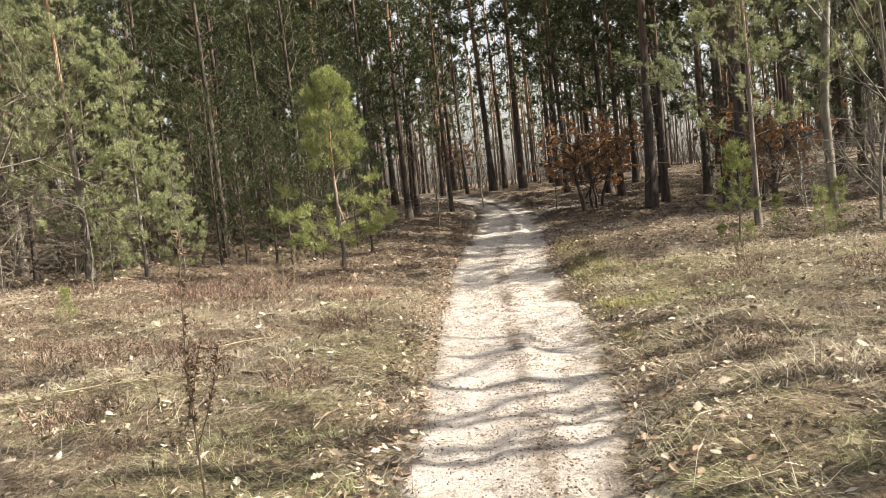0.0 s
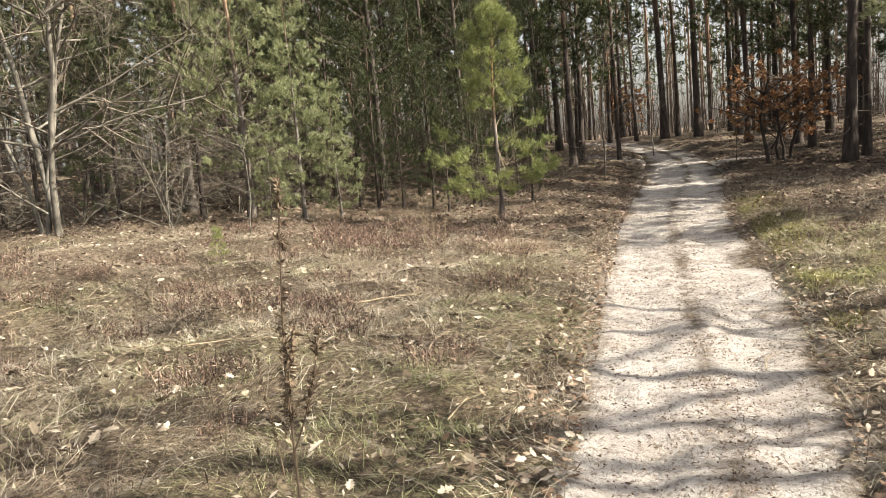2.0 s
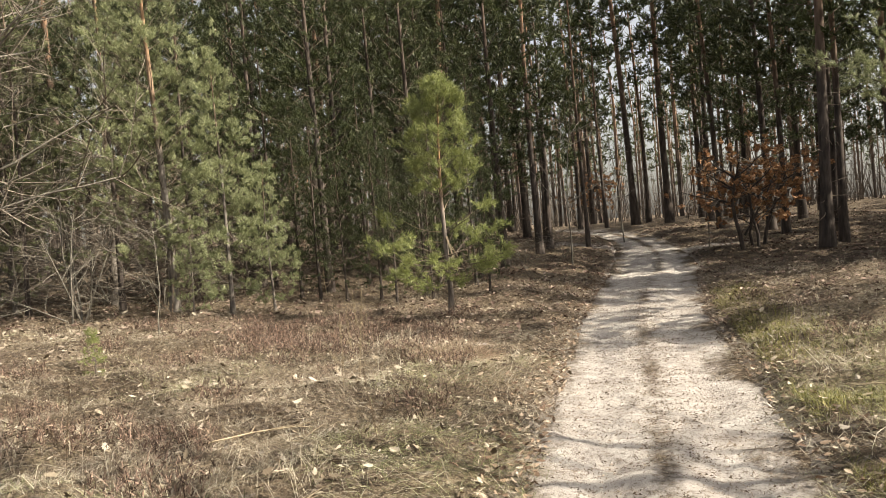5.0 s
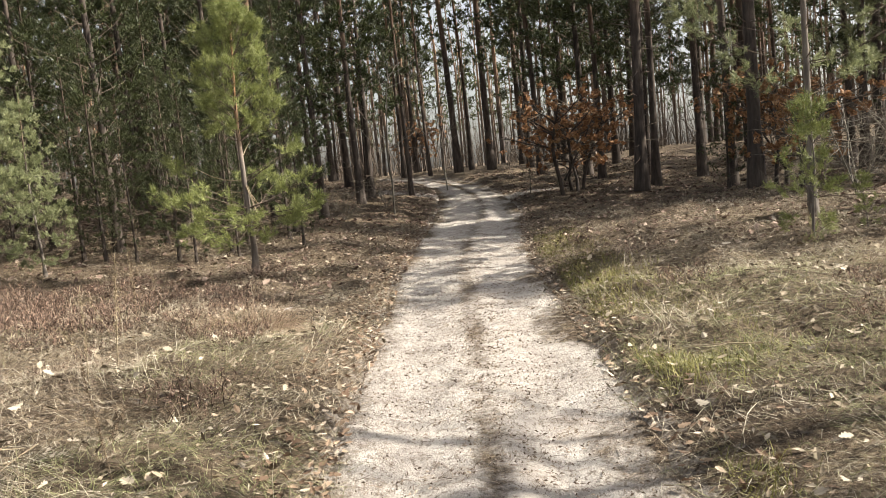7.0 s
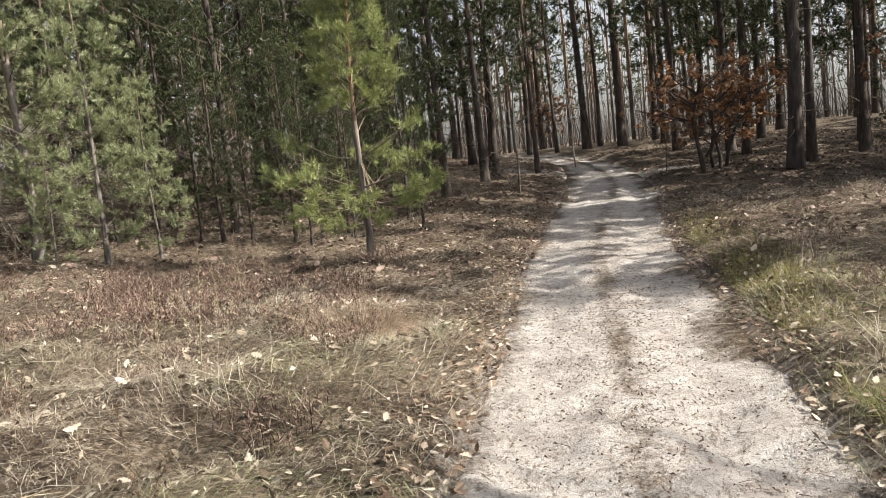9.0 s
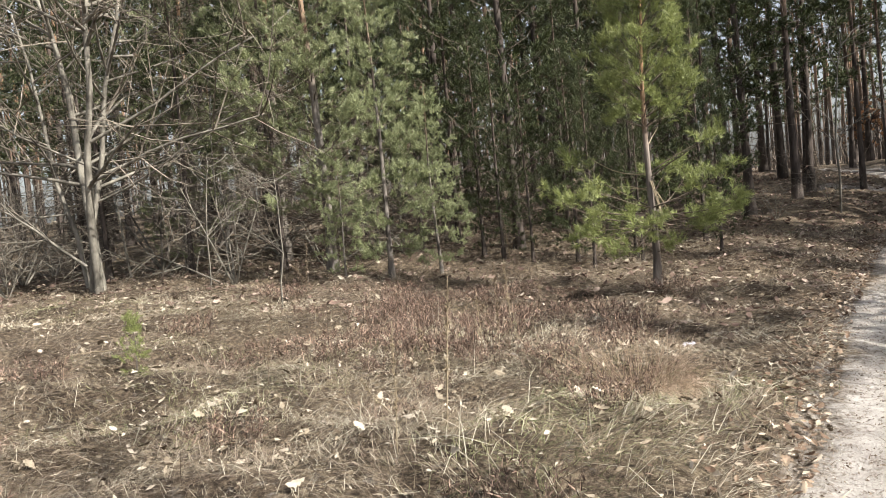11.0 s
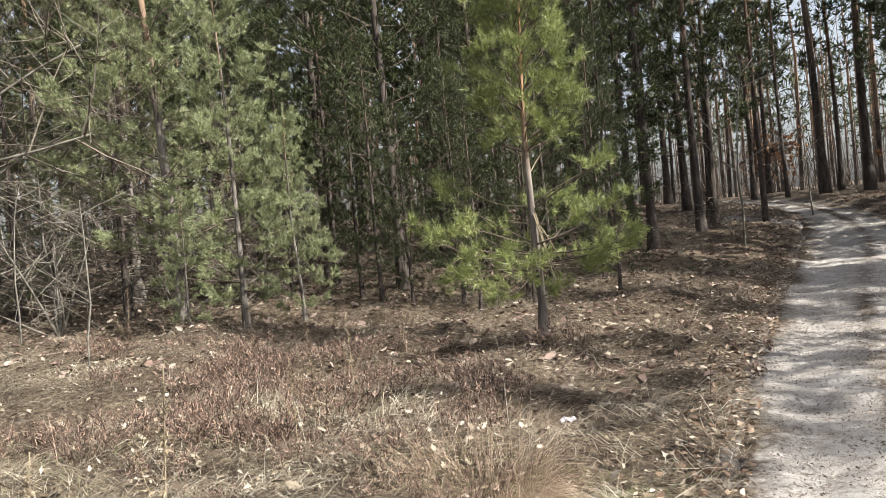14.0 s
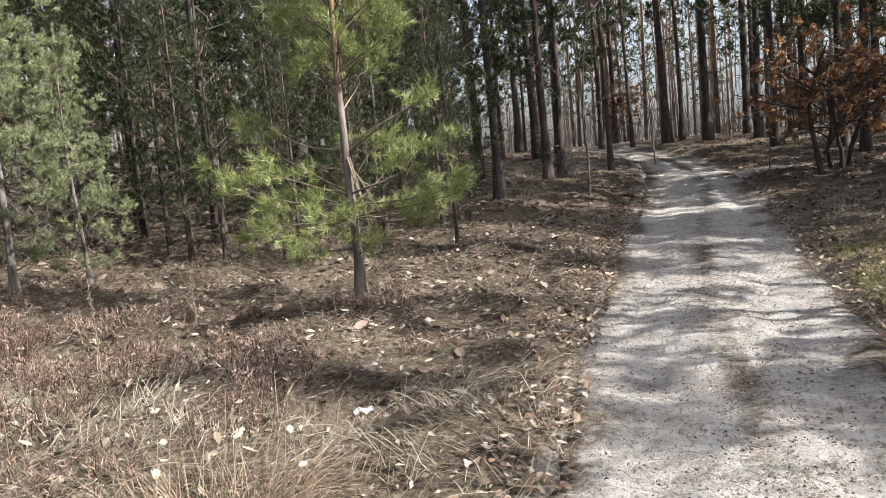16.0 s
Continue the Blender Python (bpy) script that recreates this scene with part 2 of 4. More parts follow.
def ground_material():
    """Sand where the wheels run, leaf mould and dry thatch beside it."""
    mt = bpy.data.materials.new("forest_ground")
    mt.use_nodes = True
    nt = mt.node_tree
    nd, lk = nt.nodes, nt.links
    bsdf = nd["Principled BSDF"]
    bsdf.inputs["Roughness"].default_value = 0.92
    bsdf.inputs["Specular IOR Level"].default_value = 0.2
    tc = nd.new("ShaderNodeTexCoord")

    def noise_node(scale, detail=6, rough=0.6, stretch=(1, 1, 1)):
        mp = nd.new("ShaderNodeMapping")
        mp.inputs["Scale"].default_value = stretch
        lk.new(tc.outputs["Object"], mp.inputs[0])
        n = nd.new("ShaderNodeTexNoise")
        n.inputs["Scale"].default_value, n.inputs["Detail"].default_value = scale, detail
        n.inputs["Roughness"].default_value = rough
        lk.new(mp.outputs[0], n.inputs[0])
        return n.outputs["Fac"]

    def ramp(fac, stops):
        r = nd.new("ShaderNodeValToRGB")
        el = r.color_ramp.elements
        while len(el) < len(stops):
            el.new(0.5)
        for e, (p, c) in zip(el, stops):
            e.position, e.color = p, (*c, 1)
        lk.new(fac, r.inputs[0])
        return r.outputs[0]

    def mix(fac, a, b, kind="MIX"):
        m = nd.new("ShaderNodeMix")
        m.data_type, m.blend_type = "RGBA", kind
        for sock, val in ((m.inputs[0], fac), (m.inputs[6], a), (m.inputs[7], b)):
            if isinstance(val, (int, float)):
                sock.default_value = val
            elif isinstance(val, tuple):
                sock.default_value = (*val, 1)
            else:
                lk.new(val, sock)
        return m.outputs[2]

    litter = ramp(noise_node(22, 8, 0.75), [(0.32, (0.034, 0.027, 0.021)), (0.49, (0.12, 0.094, 0.07)), (0.62, (0.28, 0.23, 0.17)), (0.76, (0.45, 0.39, 0.31))])
    patches = ramp(noise_node(0.9, 6, 0.7), [(0.36, (0.48, 0.43, 0.39)), (0.5, (0.93, 0.88, 0.82)), (0.64, (1.15, 1.13, 1.02))])
    litter = mix(1.0, litter, patches, "MULTIPLY")
    sand = ramp(noise_node(3.2, 7, 0.65), [(0.3, (0.4, 0.355, 0.32)), (0.52, (0.6, 0.555, 0.51)), (0.72, (0.72, 0.68, 0.635))])
    grains = ramp(noise_node(60, 6, 0.8), [(0.3, (0.55, 0.5, 0.45)), (0.46, (1, 1, 1))])
    sand = mix(1.0, sand, grains, "MULTIPLY")
    debris = ramp(noise_node(34, 5, 0.7, (1, 0.6, 1)), [(0.53, (0, 0, 0)), (0.62, (0.8, 0.8, 0.8))])
    sand = mix(debris, sand, (0.2, 0.155, 0.12))
    clods = ramp(noise_node(11, 5, 0.7, (1, 1.6, 1)), [(0.54, (0, 0, 0)), (0.7, (0.6, 0.6, 0.6))])
    sand = mix(clods, sand, (0.27, 0.215, 0.17))
    at = nd.new("ShaderNodeAttribute")
    at.attribute_name = "sand"
    edge = nd.new("ShaderNodeMath")
    edge.operation = "MULTIPLY_ADD"
    lk.new(noise_node(9, 6, 0.7), edge.inputs[0])
    edge.inputs[1].default_value = 1.7
    sub = nd.new("ShaderNodeMath")
    sub.operation = "ADD"
    lk.new(at.outputs["Fac"], sub.inputs[0])
    sub.inputs[1].default_value = -0.85
    lk.new(sub.outputs[0], edge.inputs[2])
    sharp = nd.new("ShaderNodeMapRange")
    sharp.inputs[1].default_value, sharp.inputs[2].default_value = 0.12, 0.72
    lk.new(edge.outputs[0], sharp.inputs[0])
    lk.new(mix(sharp.outputs[0], litter, sand), bsdf.inputs["Base Color"])
    add = nd.new("ShaderNodeMath")
    add.operation = "ADD"
    lk.new(noise_node(14, 8, 0.7), add.inputs[0])
    lk.new(noise_node(70, 4, 0.7), add.inputs[1])
    bp = nd.new("ShaderNodeBump")
    bp.inputs["Strength"].default_value, bp.inputs["Distance"].default_value = 1.0, 0.045
    lk.new(add.outputs[0], bp.inputs["Height"])
    lk.new(bp.outputs[0], bsdf.inputs["Normal"])
    return mt


M_GROUND = ground_material()

# ---- ground and road ----
ROAD_Y = [-400, -60, -10, 0, 4, 8, 12, 16, 20, 24, 28, 32, 36, 40, 45, 52, 60, 75, 400]
ROAD_X = [-30, -4, -0.2, 0.25, 0.42, 0.62, 0.87, 1.08, 1.45, 1.95, 2.55, 2.95, 3.0, 2.75, 2.0, 0.0, -3.5, -12, -150]
RISE_Y = [-400, -20, 0, 4, 8, 14, 28, 33, 38, 44, 50, 58, 70, 120, 400]
RISE_Z = [0.2, 0.05, 0.0, -0.06, -0.14, -0.17, -0.13, 0.08, 0.36, 0.7, 0.95, 1.15, 1.0, 0.8, 2.0]


def road_x(y):
    return np.interp(y, ROAD_Y, ROAD_X)


def half_width(y, side):
    """Half the beaten width, which differs to the left and right."""
    left = np.interp(y, [2, 4, 6, 9, 14, 18, 23, 29, 34, 40], [0.8, 0.78, 0.77, 0.87, 0.96, 1.0, 1.16, 1.5, 1.45, 1.1])
    right = np.interp(y, [2, 4, 6, 8, 10, 13, 17, 21, 27, 34], [0.4, 0.45, 0.68, 0.84, 0.89, 0.93, 1.0, 1.12, 1.15, 0.95])
    return np.where(side < 0, left, right)


def road_d(x, y):
    """Distance from the track's middle, with its edges at 0.93 on both sides."""
    d = x - road_x(y)
    return np.sign(d) * np.maximum(0, np.abs(d) - np.clip(np.abs(d) / 0.4, 0, 1) * (half_width(y, d) - 0.93))


def beside(y, d):
    """The place at that distance from the track's middle."""
    return road_x(y) + np.where(np.abs(d) < 0.93, d * half_width(y, d) / 0.93, d + np.sign(d) * (half_width(y, d) - 0.93))


def smooth_noise(x, y, scale, seed):
    """Cheap value noise on arrays."""
    r = np.random.default_rng(seed)
    g = r.random((64, 64))
    u, w = x / scale + 31.3, y / scale + 17.7
    i, j = np.floor(u).astype(int), np.floor(w).astype(int)
    a, b = u - i, w - j
    a, b = a * a * (3 - 2 * a), b * b * (3 - 2 * b)
    p = lambda m, n: g[m % 64, n % 64]
    return (p(i, j) * (1 - a) + p(i + 1, j) * a) * (1 - b) + (p(i, j + 1) * (1 - a) + p(i + 1, j + 1) * a) * b - 0.5


def height(x, y):
    x, y = np.asarray(x, float), np.asarray(y, float)
    d = road_d(x, y)
    half = 0.93
    z = np.interp(y, RISE_Y, RISE_Z)
    left = np.interp(-d - half, [0, 0.4, 2, 5, 7.5, 13, 60], [0, 0.08, 0.17, 0.3, 0.52, 0.62, 1.0]) * np.interp(y, [19, 26], [1.0, 1.6])
    far = np.interp(y, [16, 24], [1.0, 0.45])
    right = np.interp(d - half, [0, 0.4, 0.9, 3, 6, 60], [0, 0.17, 0.24, 0.3, 0.38, 0.9]) * far
    z = z + np.where(d < 0, left, right)
    off = np.clip((np.abs(d) - half) / 0.5, 0, 1)
    z = z + off * (0.17 * smooth_noise(x, y, 0.9, 1) + 0.13 * smooth_noise(x, y, 0.37, 2) + 0.14 * smooth_noise(x, y, 3.1, 3))
    rut = np.exp(-((np.abs(d) - 0.5) / 0.22) ** 2)
    z = z - (1 - off) * (0.03 * rut + 0.02 * smooth_noise(x, y, 0.28, 4))
    return z


def axis_steps(lo, hi, step, ends):
    mid = np.arange(lo, hi, step)
    up = hi + np.cumsum(step * 1.25 ** np.arange(1, 60))
    dn = lo - np.cumsum(step * 1.25 ** np.arange(1, 60))
    return np.concatenate([dn[dn > -ends][::-1], [*mid], up[up < ends]])


def build_ground():
    xs, ys = axis_steps(-13, 8, 0.14, 900), axis_steps(1.5, 36, 0.15, 900)
    X, Y = np.meshgrid(xs, ys)
    Z = height(X, Y)
    V = np.stack([X, Y, Z], -1).reshape(-1, 3)
    nx = len(xs)
    i, j = np.meshgrid(np.arange(len(ys) - 1), np.arange(nx - 1), indexing="ij")
    q = (i * nx + j).ravel()
    F = np.concatenate([np.stack([q, q + 1, q + nx + 1], -1), np.stack([q, q + nx + 1, q + nx], -1)])
    off = np.abs(road_d(V[:, 0], V[:, 1]))
    V[:, 2] -= 0.07 * np.clip((0.98 - off) / 0.12, 0, 1)
    g = Geo()
    g.add(V, F)
    ob = part("ground", g, M_GROUND, smooth=True)
    x, y = V[:, 0], V[:, 1]
    # right: sunlit litter painted as pale sand; left: sand where the track turns
    sunlit_bands = np.exp(-((y - 33.4 - 0.3 * (x - 4.5)) / 0.6) ** 2) * (x > 3.5) * (x < 6.4) + np.exp(-((y - 36.2 + 0.3 * (x - 1)) / 0.8) ** 2) * (x > -0.8) * (x < 2)
    put_sand(ob, np.clip(0.5 - (off - 0.85) / 0.6, 0, 0.5) + 0.5 * sunlit_bands)
    tagged(ob, "forest floor of dead grass, leaf mould and litter", "ground", kind="structure")


def put_sand(ob, values):
    ob.data.attributes.new("sand", "FLOAT", "POINT").data.foreach_set("value", values.astype(np.float32))


def build_road():
    """The sandy track: two beaten wheel ruts, a littered middle, trodden clods."""
    ys = np.concatenate([np.arange(-60, -2, 1.0), np.arange(-2, 34, 0.065), np.arange(34, 75, 0.4)])
    ds = np.arange(-1.08, 1.081, 0.06)
    D, Y = np.meshgrid(ds, ys)
    X = beside(Y, D)
    Z = height(X, Y)
    wear = np.clip((1.02 - np.abs(D)) / 0.3, 0, 1)
    Z = Z + wear * (0.045 * smooth_noise(X, Y, 0.19, 21) + 0.034 * smooth_noise(X, Y, 0.075 * 1.7, 22)) - 0.012 * np.exp(-((D - 0.42) / 0.1) ** 2) * (np.sin(Y * 60) > 0.2)
    Z = Z - 0.12 * np.clip((np.abs(D) - 0.92) / 0.16, 0, 1) + 0.05 * smooth_noise(X, Y, 0.3, 23) * np.clip((np.abs(D) - 0.6) / 0.4, 0, 1)
    nx = len(ds)
    i, j = np.meshgrid(np.arange(len(ys) - 1), np.arange(nx - 1), indexing="ij")
    q = (i * nx + j).ravel()
    g = Geo()
    g.add(np.stack([X, Y, Z], -1).reshape(-1, 3), np.concatenate([np.stack([q, q + 1, q + nx + 1], -1), np.stack([q, q + nx + 1, q + nx], -1)]))
    ob = part("road", g, M_GROUND, smooth=True)
    far = np.interp(Y, [22, 32, 44], [0, 0.22, 0.45])
    middle = 0.72 * np.exp(-(D / 0.13) ** 2) * (0.8 + 0.7 * smooth_noise(X, Y, 0.8, 24)) + 0.35 * np.exp(-((D - 0.62) / 0.1) ** 2) * (0.5 + smooth_noise(X, Y, 0.6, 25))
    edge = np.clip((np.abs(D) + 0.5 * smooth_noise(X, Y, 0.9, 26) - 0.62) / 0.46, 0, 1)
    put_sand(ob, np.clip(1 - edge - middle - far, 0, 1).ravel())
    tagged(ob, "pale sandy forest track with two wheel ruts", "road", kind="structure")


build_ground()
build_road()


# ---- trees ----
def curve_points(p, d, length, k, up, r, wob=0.08):
    """Points of a branch from p along d that bends up."""
    pts = [np.array(p, float)]
    d = np.array(d, float)
    for i in range(k):
        d = d + np.array([0, 0, up]) + r.normal(0, wob, 3)
        d = d / np.linalg.norm(d)
        pts.append(pts[-1] + d * length / k)
    return np.array(pts)


def trunk_line(H, lean, bend, r):
    z = np.linspace(0, 1, 12)
    a, b = r.uniform(0, 6.28, 2)
    x = lean[0] * z * H + bend * np.sin(z * 5 + a)
    y = lean[1] * z * H + bend * np.sin(z * 4 + b)
    return np.stack([x - x[0], y - y[0], z * H], -1)


def pine_branch(limb, tufts, p, d, length, up, r, thick, sub_gap=0.16, shoots_gap=0.13, bare=0.3, coarse=False):
    """One limb with side twigs, each ending in a clump of shoots; collects shoots as (base, axis)."""
    k = max(3, int(length / 0.25))
    pts = curve_points(p, d, length, k, up, r)
    tube(limb, pts[[0, len(pts) // 2, -1]] if coarse else pts, np.linspace(thick, thick * 0.3, 3 if coarse else len(pts)), 3 if coarse else 5, not coarse)
    n = max(2, int(length * (1 - bare) / sub_gap))
    rise = np.array([0, 0, 0.55])
    for i in range(n):
        s = bare + (1 - bare) * (i + r.random()) / n
        u = s * (len(pts) - 1)
        a = min(int(u), len(pts) - 2)
        q = pts[a] + (pts[a + 1] - pts[a]) * (u - a)
        t = unit(pts[a + 1] - pts[a])
        side = np.cross(t, [0, 0, 1.0]) * (1 if i % 2 else -1)
        e = unit(t * 0.9 + side * r.uniform(0.4, 1.0) + np.array([0, 0, r.uniform(-0.1, 0.5)]))
        ln = (0.14 + 0.36 * length * (1.1 - s)) * r.uniform(0.5, 1.3)
        sp = curve_points(q, e, ln, 2, up * 1.2, r, 0.12)
        if not coarse:
            tube(limb, sp, [thick * 0.3, thick * 0.22, thick * 0.12], 3, False)
        if r.random() < 0.1:
            continue
        for w in np.arange(ln, 0.6 * ln, -shoots_gap):
            x = sp[0] + (sp[-1] - sp[0]) * (w / ln)
            tufts.append((x, unit(e + r.normal(0, 0.4, 3) + rise)))
        for _ in range(5 if not coarse else 3):
            tufts.append((sp[-1] + r.normal(0, 0.04, 3), unit(e * 0.55 + r.normal(0, 0.55, 3) + rise * 0.8)))
    for _ in range(3 if coarse else 5):
        tufts.append((pts[-1] + r.normal(0, 0.04, 3), unit(0.6 * unit(pts[-1] - pts[-2]) + r.normal(0, 0.5, 3) + 0.6 * rise)))


def dead_limb(geo, p, a, ln, thick, r, twigs=5):
    """A leafless limb that sticks out level, with fine side twigs."""
    pts = curve_points(p, (math.cos(a), math.sin(a), r.uniform(-0.25, 0.2)), ln, 4, 0.0, r, 0.16)
    tube(geo, pts, np.linspace(thick, 0.003, 5), 4, False)
    for _ in range(twigs):
        i = int(r.integers(1, 4))
        t = unit(pts[i + 1] - pts[i])
        e = unit(t + np.cross(t, [0, 0, 1.0]) * r.choice([-1, 1]) * r.uniform(0.4, 1.2) + r.normal(0, 0.25, 3))
        tube(geo, curve_points(pts[i], e, ln * r.uniform(0.2, 0.45), 2, 0.0, r, 0.2), [thick * 0.45, thick * 0.3, 0.002], 3, False)


def pine(seed, H, base, R, radius, mats, label, per=26, n_len=0.075, n_wid=0.0035, gap=0.45, whorl=5, sub_gap=0.16, shoots_gap=0.13,
         lean=(0, 0), bend=0.04, dead=6, profile=1.0, group="", split=False, bare=0.3, top_up=0.75, shoot=0.2, category="pine tree", coarse=False, snags=0):
    """A Scots pine: trunk, limbs in whorls, needles in brushes, and dead snags on the bare bole."""
    r = np.random.default_rng(seed)
    root = tagged(new("pine_tree"), label, category, group)
    trunk = Geo()
    line = trunk_line(H, lean, bend, r)
    z = np.linspace(0, 1, len(line))
    tube(trunk, line, radius * (1 - 0.85 * z ** 1.1) * (1 + 0.5 * np.exp(-z * H / 0.25)), 10 if radius > 0.05 else 8)
    part("trunk", trunk, mats[0], root, smooth=True)
    at = lambda h: np.array([np.interp(h, line[:, 2], line[:, i]) for i in range(3)])
    limb_all, need_all = Geo(), Geo()
    h = base
    while h < H - 0.12:
        rel = (h - base) / (H - base)
        reach = R * ((1 - rel) ** 0.8 * 0.85 + 0.15) * min(1, 0.55 + rel * 2.5 * profile)
        a0 = r.uniform(0, 6.28)
        for b in range(whorl):
            a = a0 + b * 2 * math.pi / whorl + r.normal(0, 0.25)
            el = 0.1 + top_up * rel + r.normal(0, 0.12)
            d = np.array([math.cos(a) * math.cos(el), math.sin(a) * math.cos(el), math.sin(el)])
            limb, tufts = Geo(), []
            pine_branch(limb, tufts, at(h + r.normal(0, 0.05)), d, reach * r.uniform(0.5, 1.25), 0.1, r, max(0.005, radius * 0.13 * (1 - 0.6 * rel)), sub_gap, shoots_gap, bare, coarse)
            g = Geo() if split else need_all
            needles(g, [t[0] for t in tufts], [t[1] for t in tufts], r, per, n_len, n_wid, shoot)
            if split:
                bo = part("branch", limb, mats[1], root)
                part("needles", g, mats[2], bo)
            else:
                limb_all.add(np.concatenate(limb.v), np.concatenate(limb.f))
        h += gap * r.uniform(0.8, 1.2)
    tip = at(H)
    needles(need_all, [tip, tip - [0, 0, 0.1]], [[0, 0, 1], [0.1, 0, 1]], r, per * 2, n_len, n_wid, shoot)
    for i in range(dead):
        hh = r.uniform(0.12 * base, base) if base > 1 else r.uniform(0.2, H * 0.5)
        a = r.uniform(0, 6.28)
        p = curve_points(at(hh), (math.cos(a), math.sin(a), r.uniform(-0.2, 0.25)), r.uniform(0.3, 1.0) * min(1.6, R), 3, -0.02, r, 0.2)
        tube(limb_all, p, np.linspace(max(0.007, radius * 0.1), 0.004, 4), 3 if coarse else 4, not coarse)
    for i in range(snags):
        dead_limb(limb_all, at(r.uniform(0.25, max(base + 0.8, 1.6))), r.uniform(0, 6.28), r.uniform(0.5, 1.5), 0.009, r)
    if limb_all.n:
        tagged(part("dead_wood" if split else "branchwork", limb_all, mats[1], root), kind="stuff")
    tagged(part("crown", need_all, mats[2], root), kind="stuff")
    return root


def put(ob, x, y, rz=0.0, s=1.0, rx=0.0, ry=0.0, sink=0.04):
    m = pose(x, y, float(height(x, y)) - sink, rx, ry, rz) @ Matrix.Scale(s, 4)
    ob.matrix_basis = m
    return ob


def put_copy(ob, x, y, rz=0.0, s=1.0, rx=0.0, ry=0.0, sink=0.04):
    return copy_thing_at(ob, pose(x, y, float(height(x, y)) - sink, rx, ry, rz) @ Matrix.Scale(s, 4))


def copy_thing_at(ob, m):
    keep = ob.matrix_basis.copy()
    ob.matrix_basis = Matrix.Identity(4)
    c = copy_thing(ob, m)
    ob.matrix_basis = keep
    return c


OLD = (M_BARK, M_TWIG, M_NEEDLE_SHADED)
SHADED = (M_BARK_SHADED, M_TWIG, M_NEEDLE_SHADED)
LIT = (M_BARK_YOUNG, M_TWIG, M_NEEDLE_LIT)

# the lone young pine at the edge of the clearing: bare lower stem, bushy top, one low whorl
def lone_pine():
    r = np.random.default_rng(42)
    root = tagged(new("young_pine"), "slender young pine with a bushy yellow-green top and one low whorl", "pine tree")
    line = np.array([[0, 0, 0], [0.02, 0, 0.4], [0.0, 0.03, 0.9], [-0.01, 0.03, 1.4], [-0.02, 0.05, 2.0], [-0.01, 0.05, 2.6], [0.03, 0.06, 3.2], [0.06, 0.06, 3.72]])
    trunk = Geo()
    tube(trunk, line, [0.064, 0.046, 0.041, 0.037, 0.031, 0.024, 0.015, 0.007], 10)
    part("trunk", trunk, M_BARK_LONE, root, smooth=True)
    at = lambda h: np.array([np.interp(h, line[:, 2], line[:, i]) for i in range(3)])

    def limb(h, az, el, ln, thick=0.013, up=0.08, bare=0.3, per=34):
        g, t = Geo(), []
        a, e = radians(az), radians(el)
        pine_branch(g, t, at(h), (math.cos(a) * math.cos(e), math.sin(a) * math.cos(e), math.sin(e)), ln, up, r, thick * 0.75, 0.13, 0.1, bare)
        b = part("branch", g, M_TWIG, root)
        n = Geo()
        needles(n, [x[0] for x in t], [x[1] for x in t], r, per, 0.08, 0.0055, 0.09, 1.15)
        part("needles", n, M_NEEDLE_YELLOW, b)

    for i in range(15):
        limb(0.9 + 0.12 * math.sin(i * 2.1), i * 24 + r.uniform(-9, 9), r.uniform(-14, 22), (1.3 if 120 < i * 24 < 240 else 0.95) * r.uniform(0.75, 1.1), 0.014, 0.07, 0.45)
    for az in (20, 95, 150, 185, 215, 270, 330):
        limb(0.78, az + r.uniform(-12, 12), r.uniform(-22, -4), r.uniform(0.6, 1.05), 0.012, 0.05, 0.4)
    limb(0.55, 10, 5, 0.6, 0.01, 0.06)
    limb(0.5, 200, 0, 0.5, 0.01, 0.06)
    limb(0.45, -60, 10, 0.5, 0.009, 0.06)
    limb(1.36, -5, 30, 0.95, 0.014, 0.02, 0.5)
    limb(1.42, 25, 38, 0.85, 0.012, 0.0, 0.55)
    for h in (1.98, 2.1, 2.25, 2.42, 2.6, 2.8, 3.0, 3.2, 3.4, 3.55):
        rel = (h - 1.98) / 1.65
        a0 = r.uniform(0, 360)
        for b in range(6):
            limb(h, a0 + 60 * b + r.uniform(-14, 14), 22 + 38 * rel, float(np.interp(rel, [0, 0.3, 0.7, 1], [0.5, 0.72, 0.56, 0.28])) * r.uniform(0.75, 1.15), 0.011, 0.05, 0.3)
    n = Geo()
    needles(n, [line[-1], line[-1] - [0, 0, 0.1]], [[0, 0, 1], [0, 0.2, 1]], r, 120, 0.085, 0.0032, 0.2)
    part("leader_needles", n, M_NEEDLE_YELLOW, root)
    dead = Geo()
    for h, az, ln, el in ((1.42, 190, 0.8, 8), (1.2, 170, 0.6, 20), (1.25, 120, 0.5, 0), (1.15, 60, 0.4, 30), (1.75, 80, 0.4, 35)):
        a, e = radians(az), radians(el)
        tube(dead, curve_points(at(h), (math.cos(a) * math.cos(e), math.sin(a) * math.cos(e), math.sin(e)), ln, 5, -0.03, r, 0.16), np.linspace(0.008, 0.003, 6), 5)
    for x, y, z in ((0.3, -0.12, 0.5), (0.24, -0.16, 0.42), (0.36, -0.05, 0.6)):
        tube(dead, np.linspace(at(1.32) + [0.02, -0.03, 0], [x, y, z], 5) + r.normal(0, 0.012, (5, 3)), np.linspace(0.011, 0.005, 5), 5)
    part("dead_wood", dead, M_STALK_PALE, root, "bleached dead twigs")
    return root


put(lone_pine(), -2.08, 16.75, 0, 1.04)

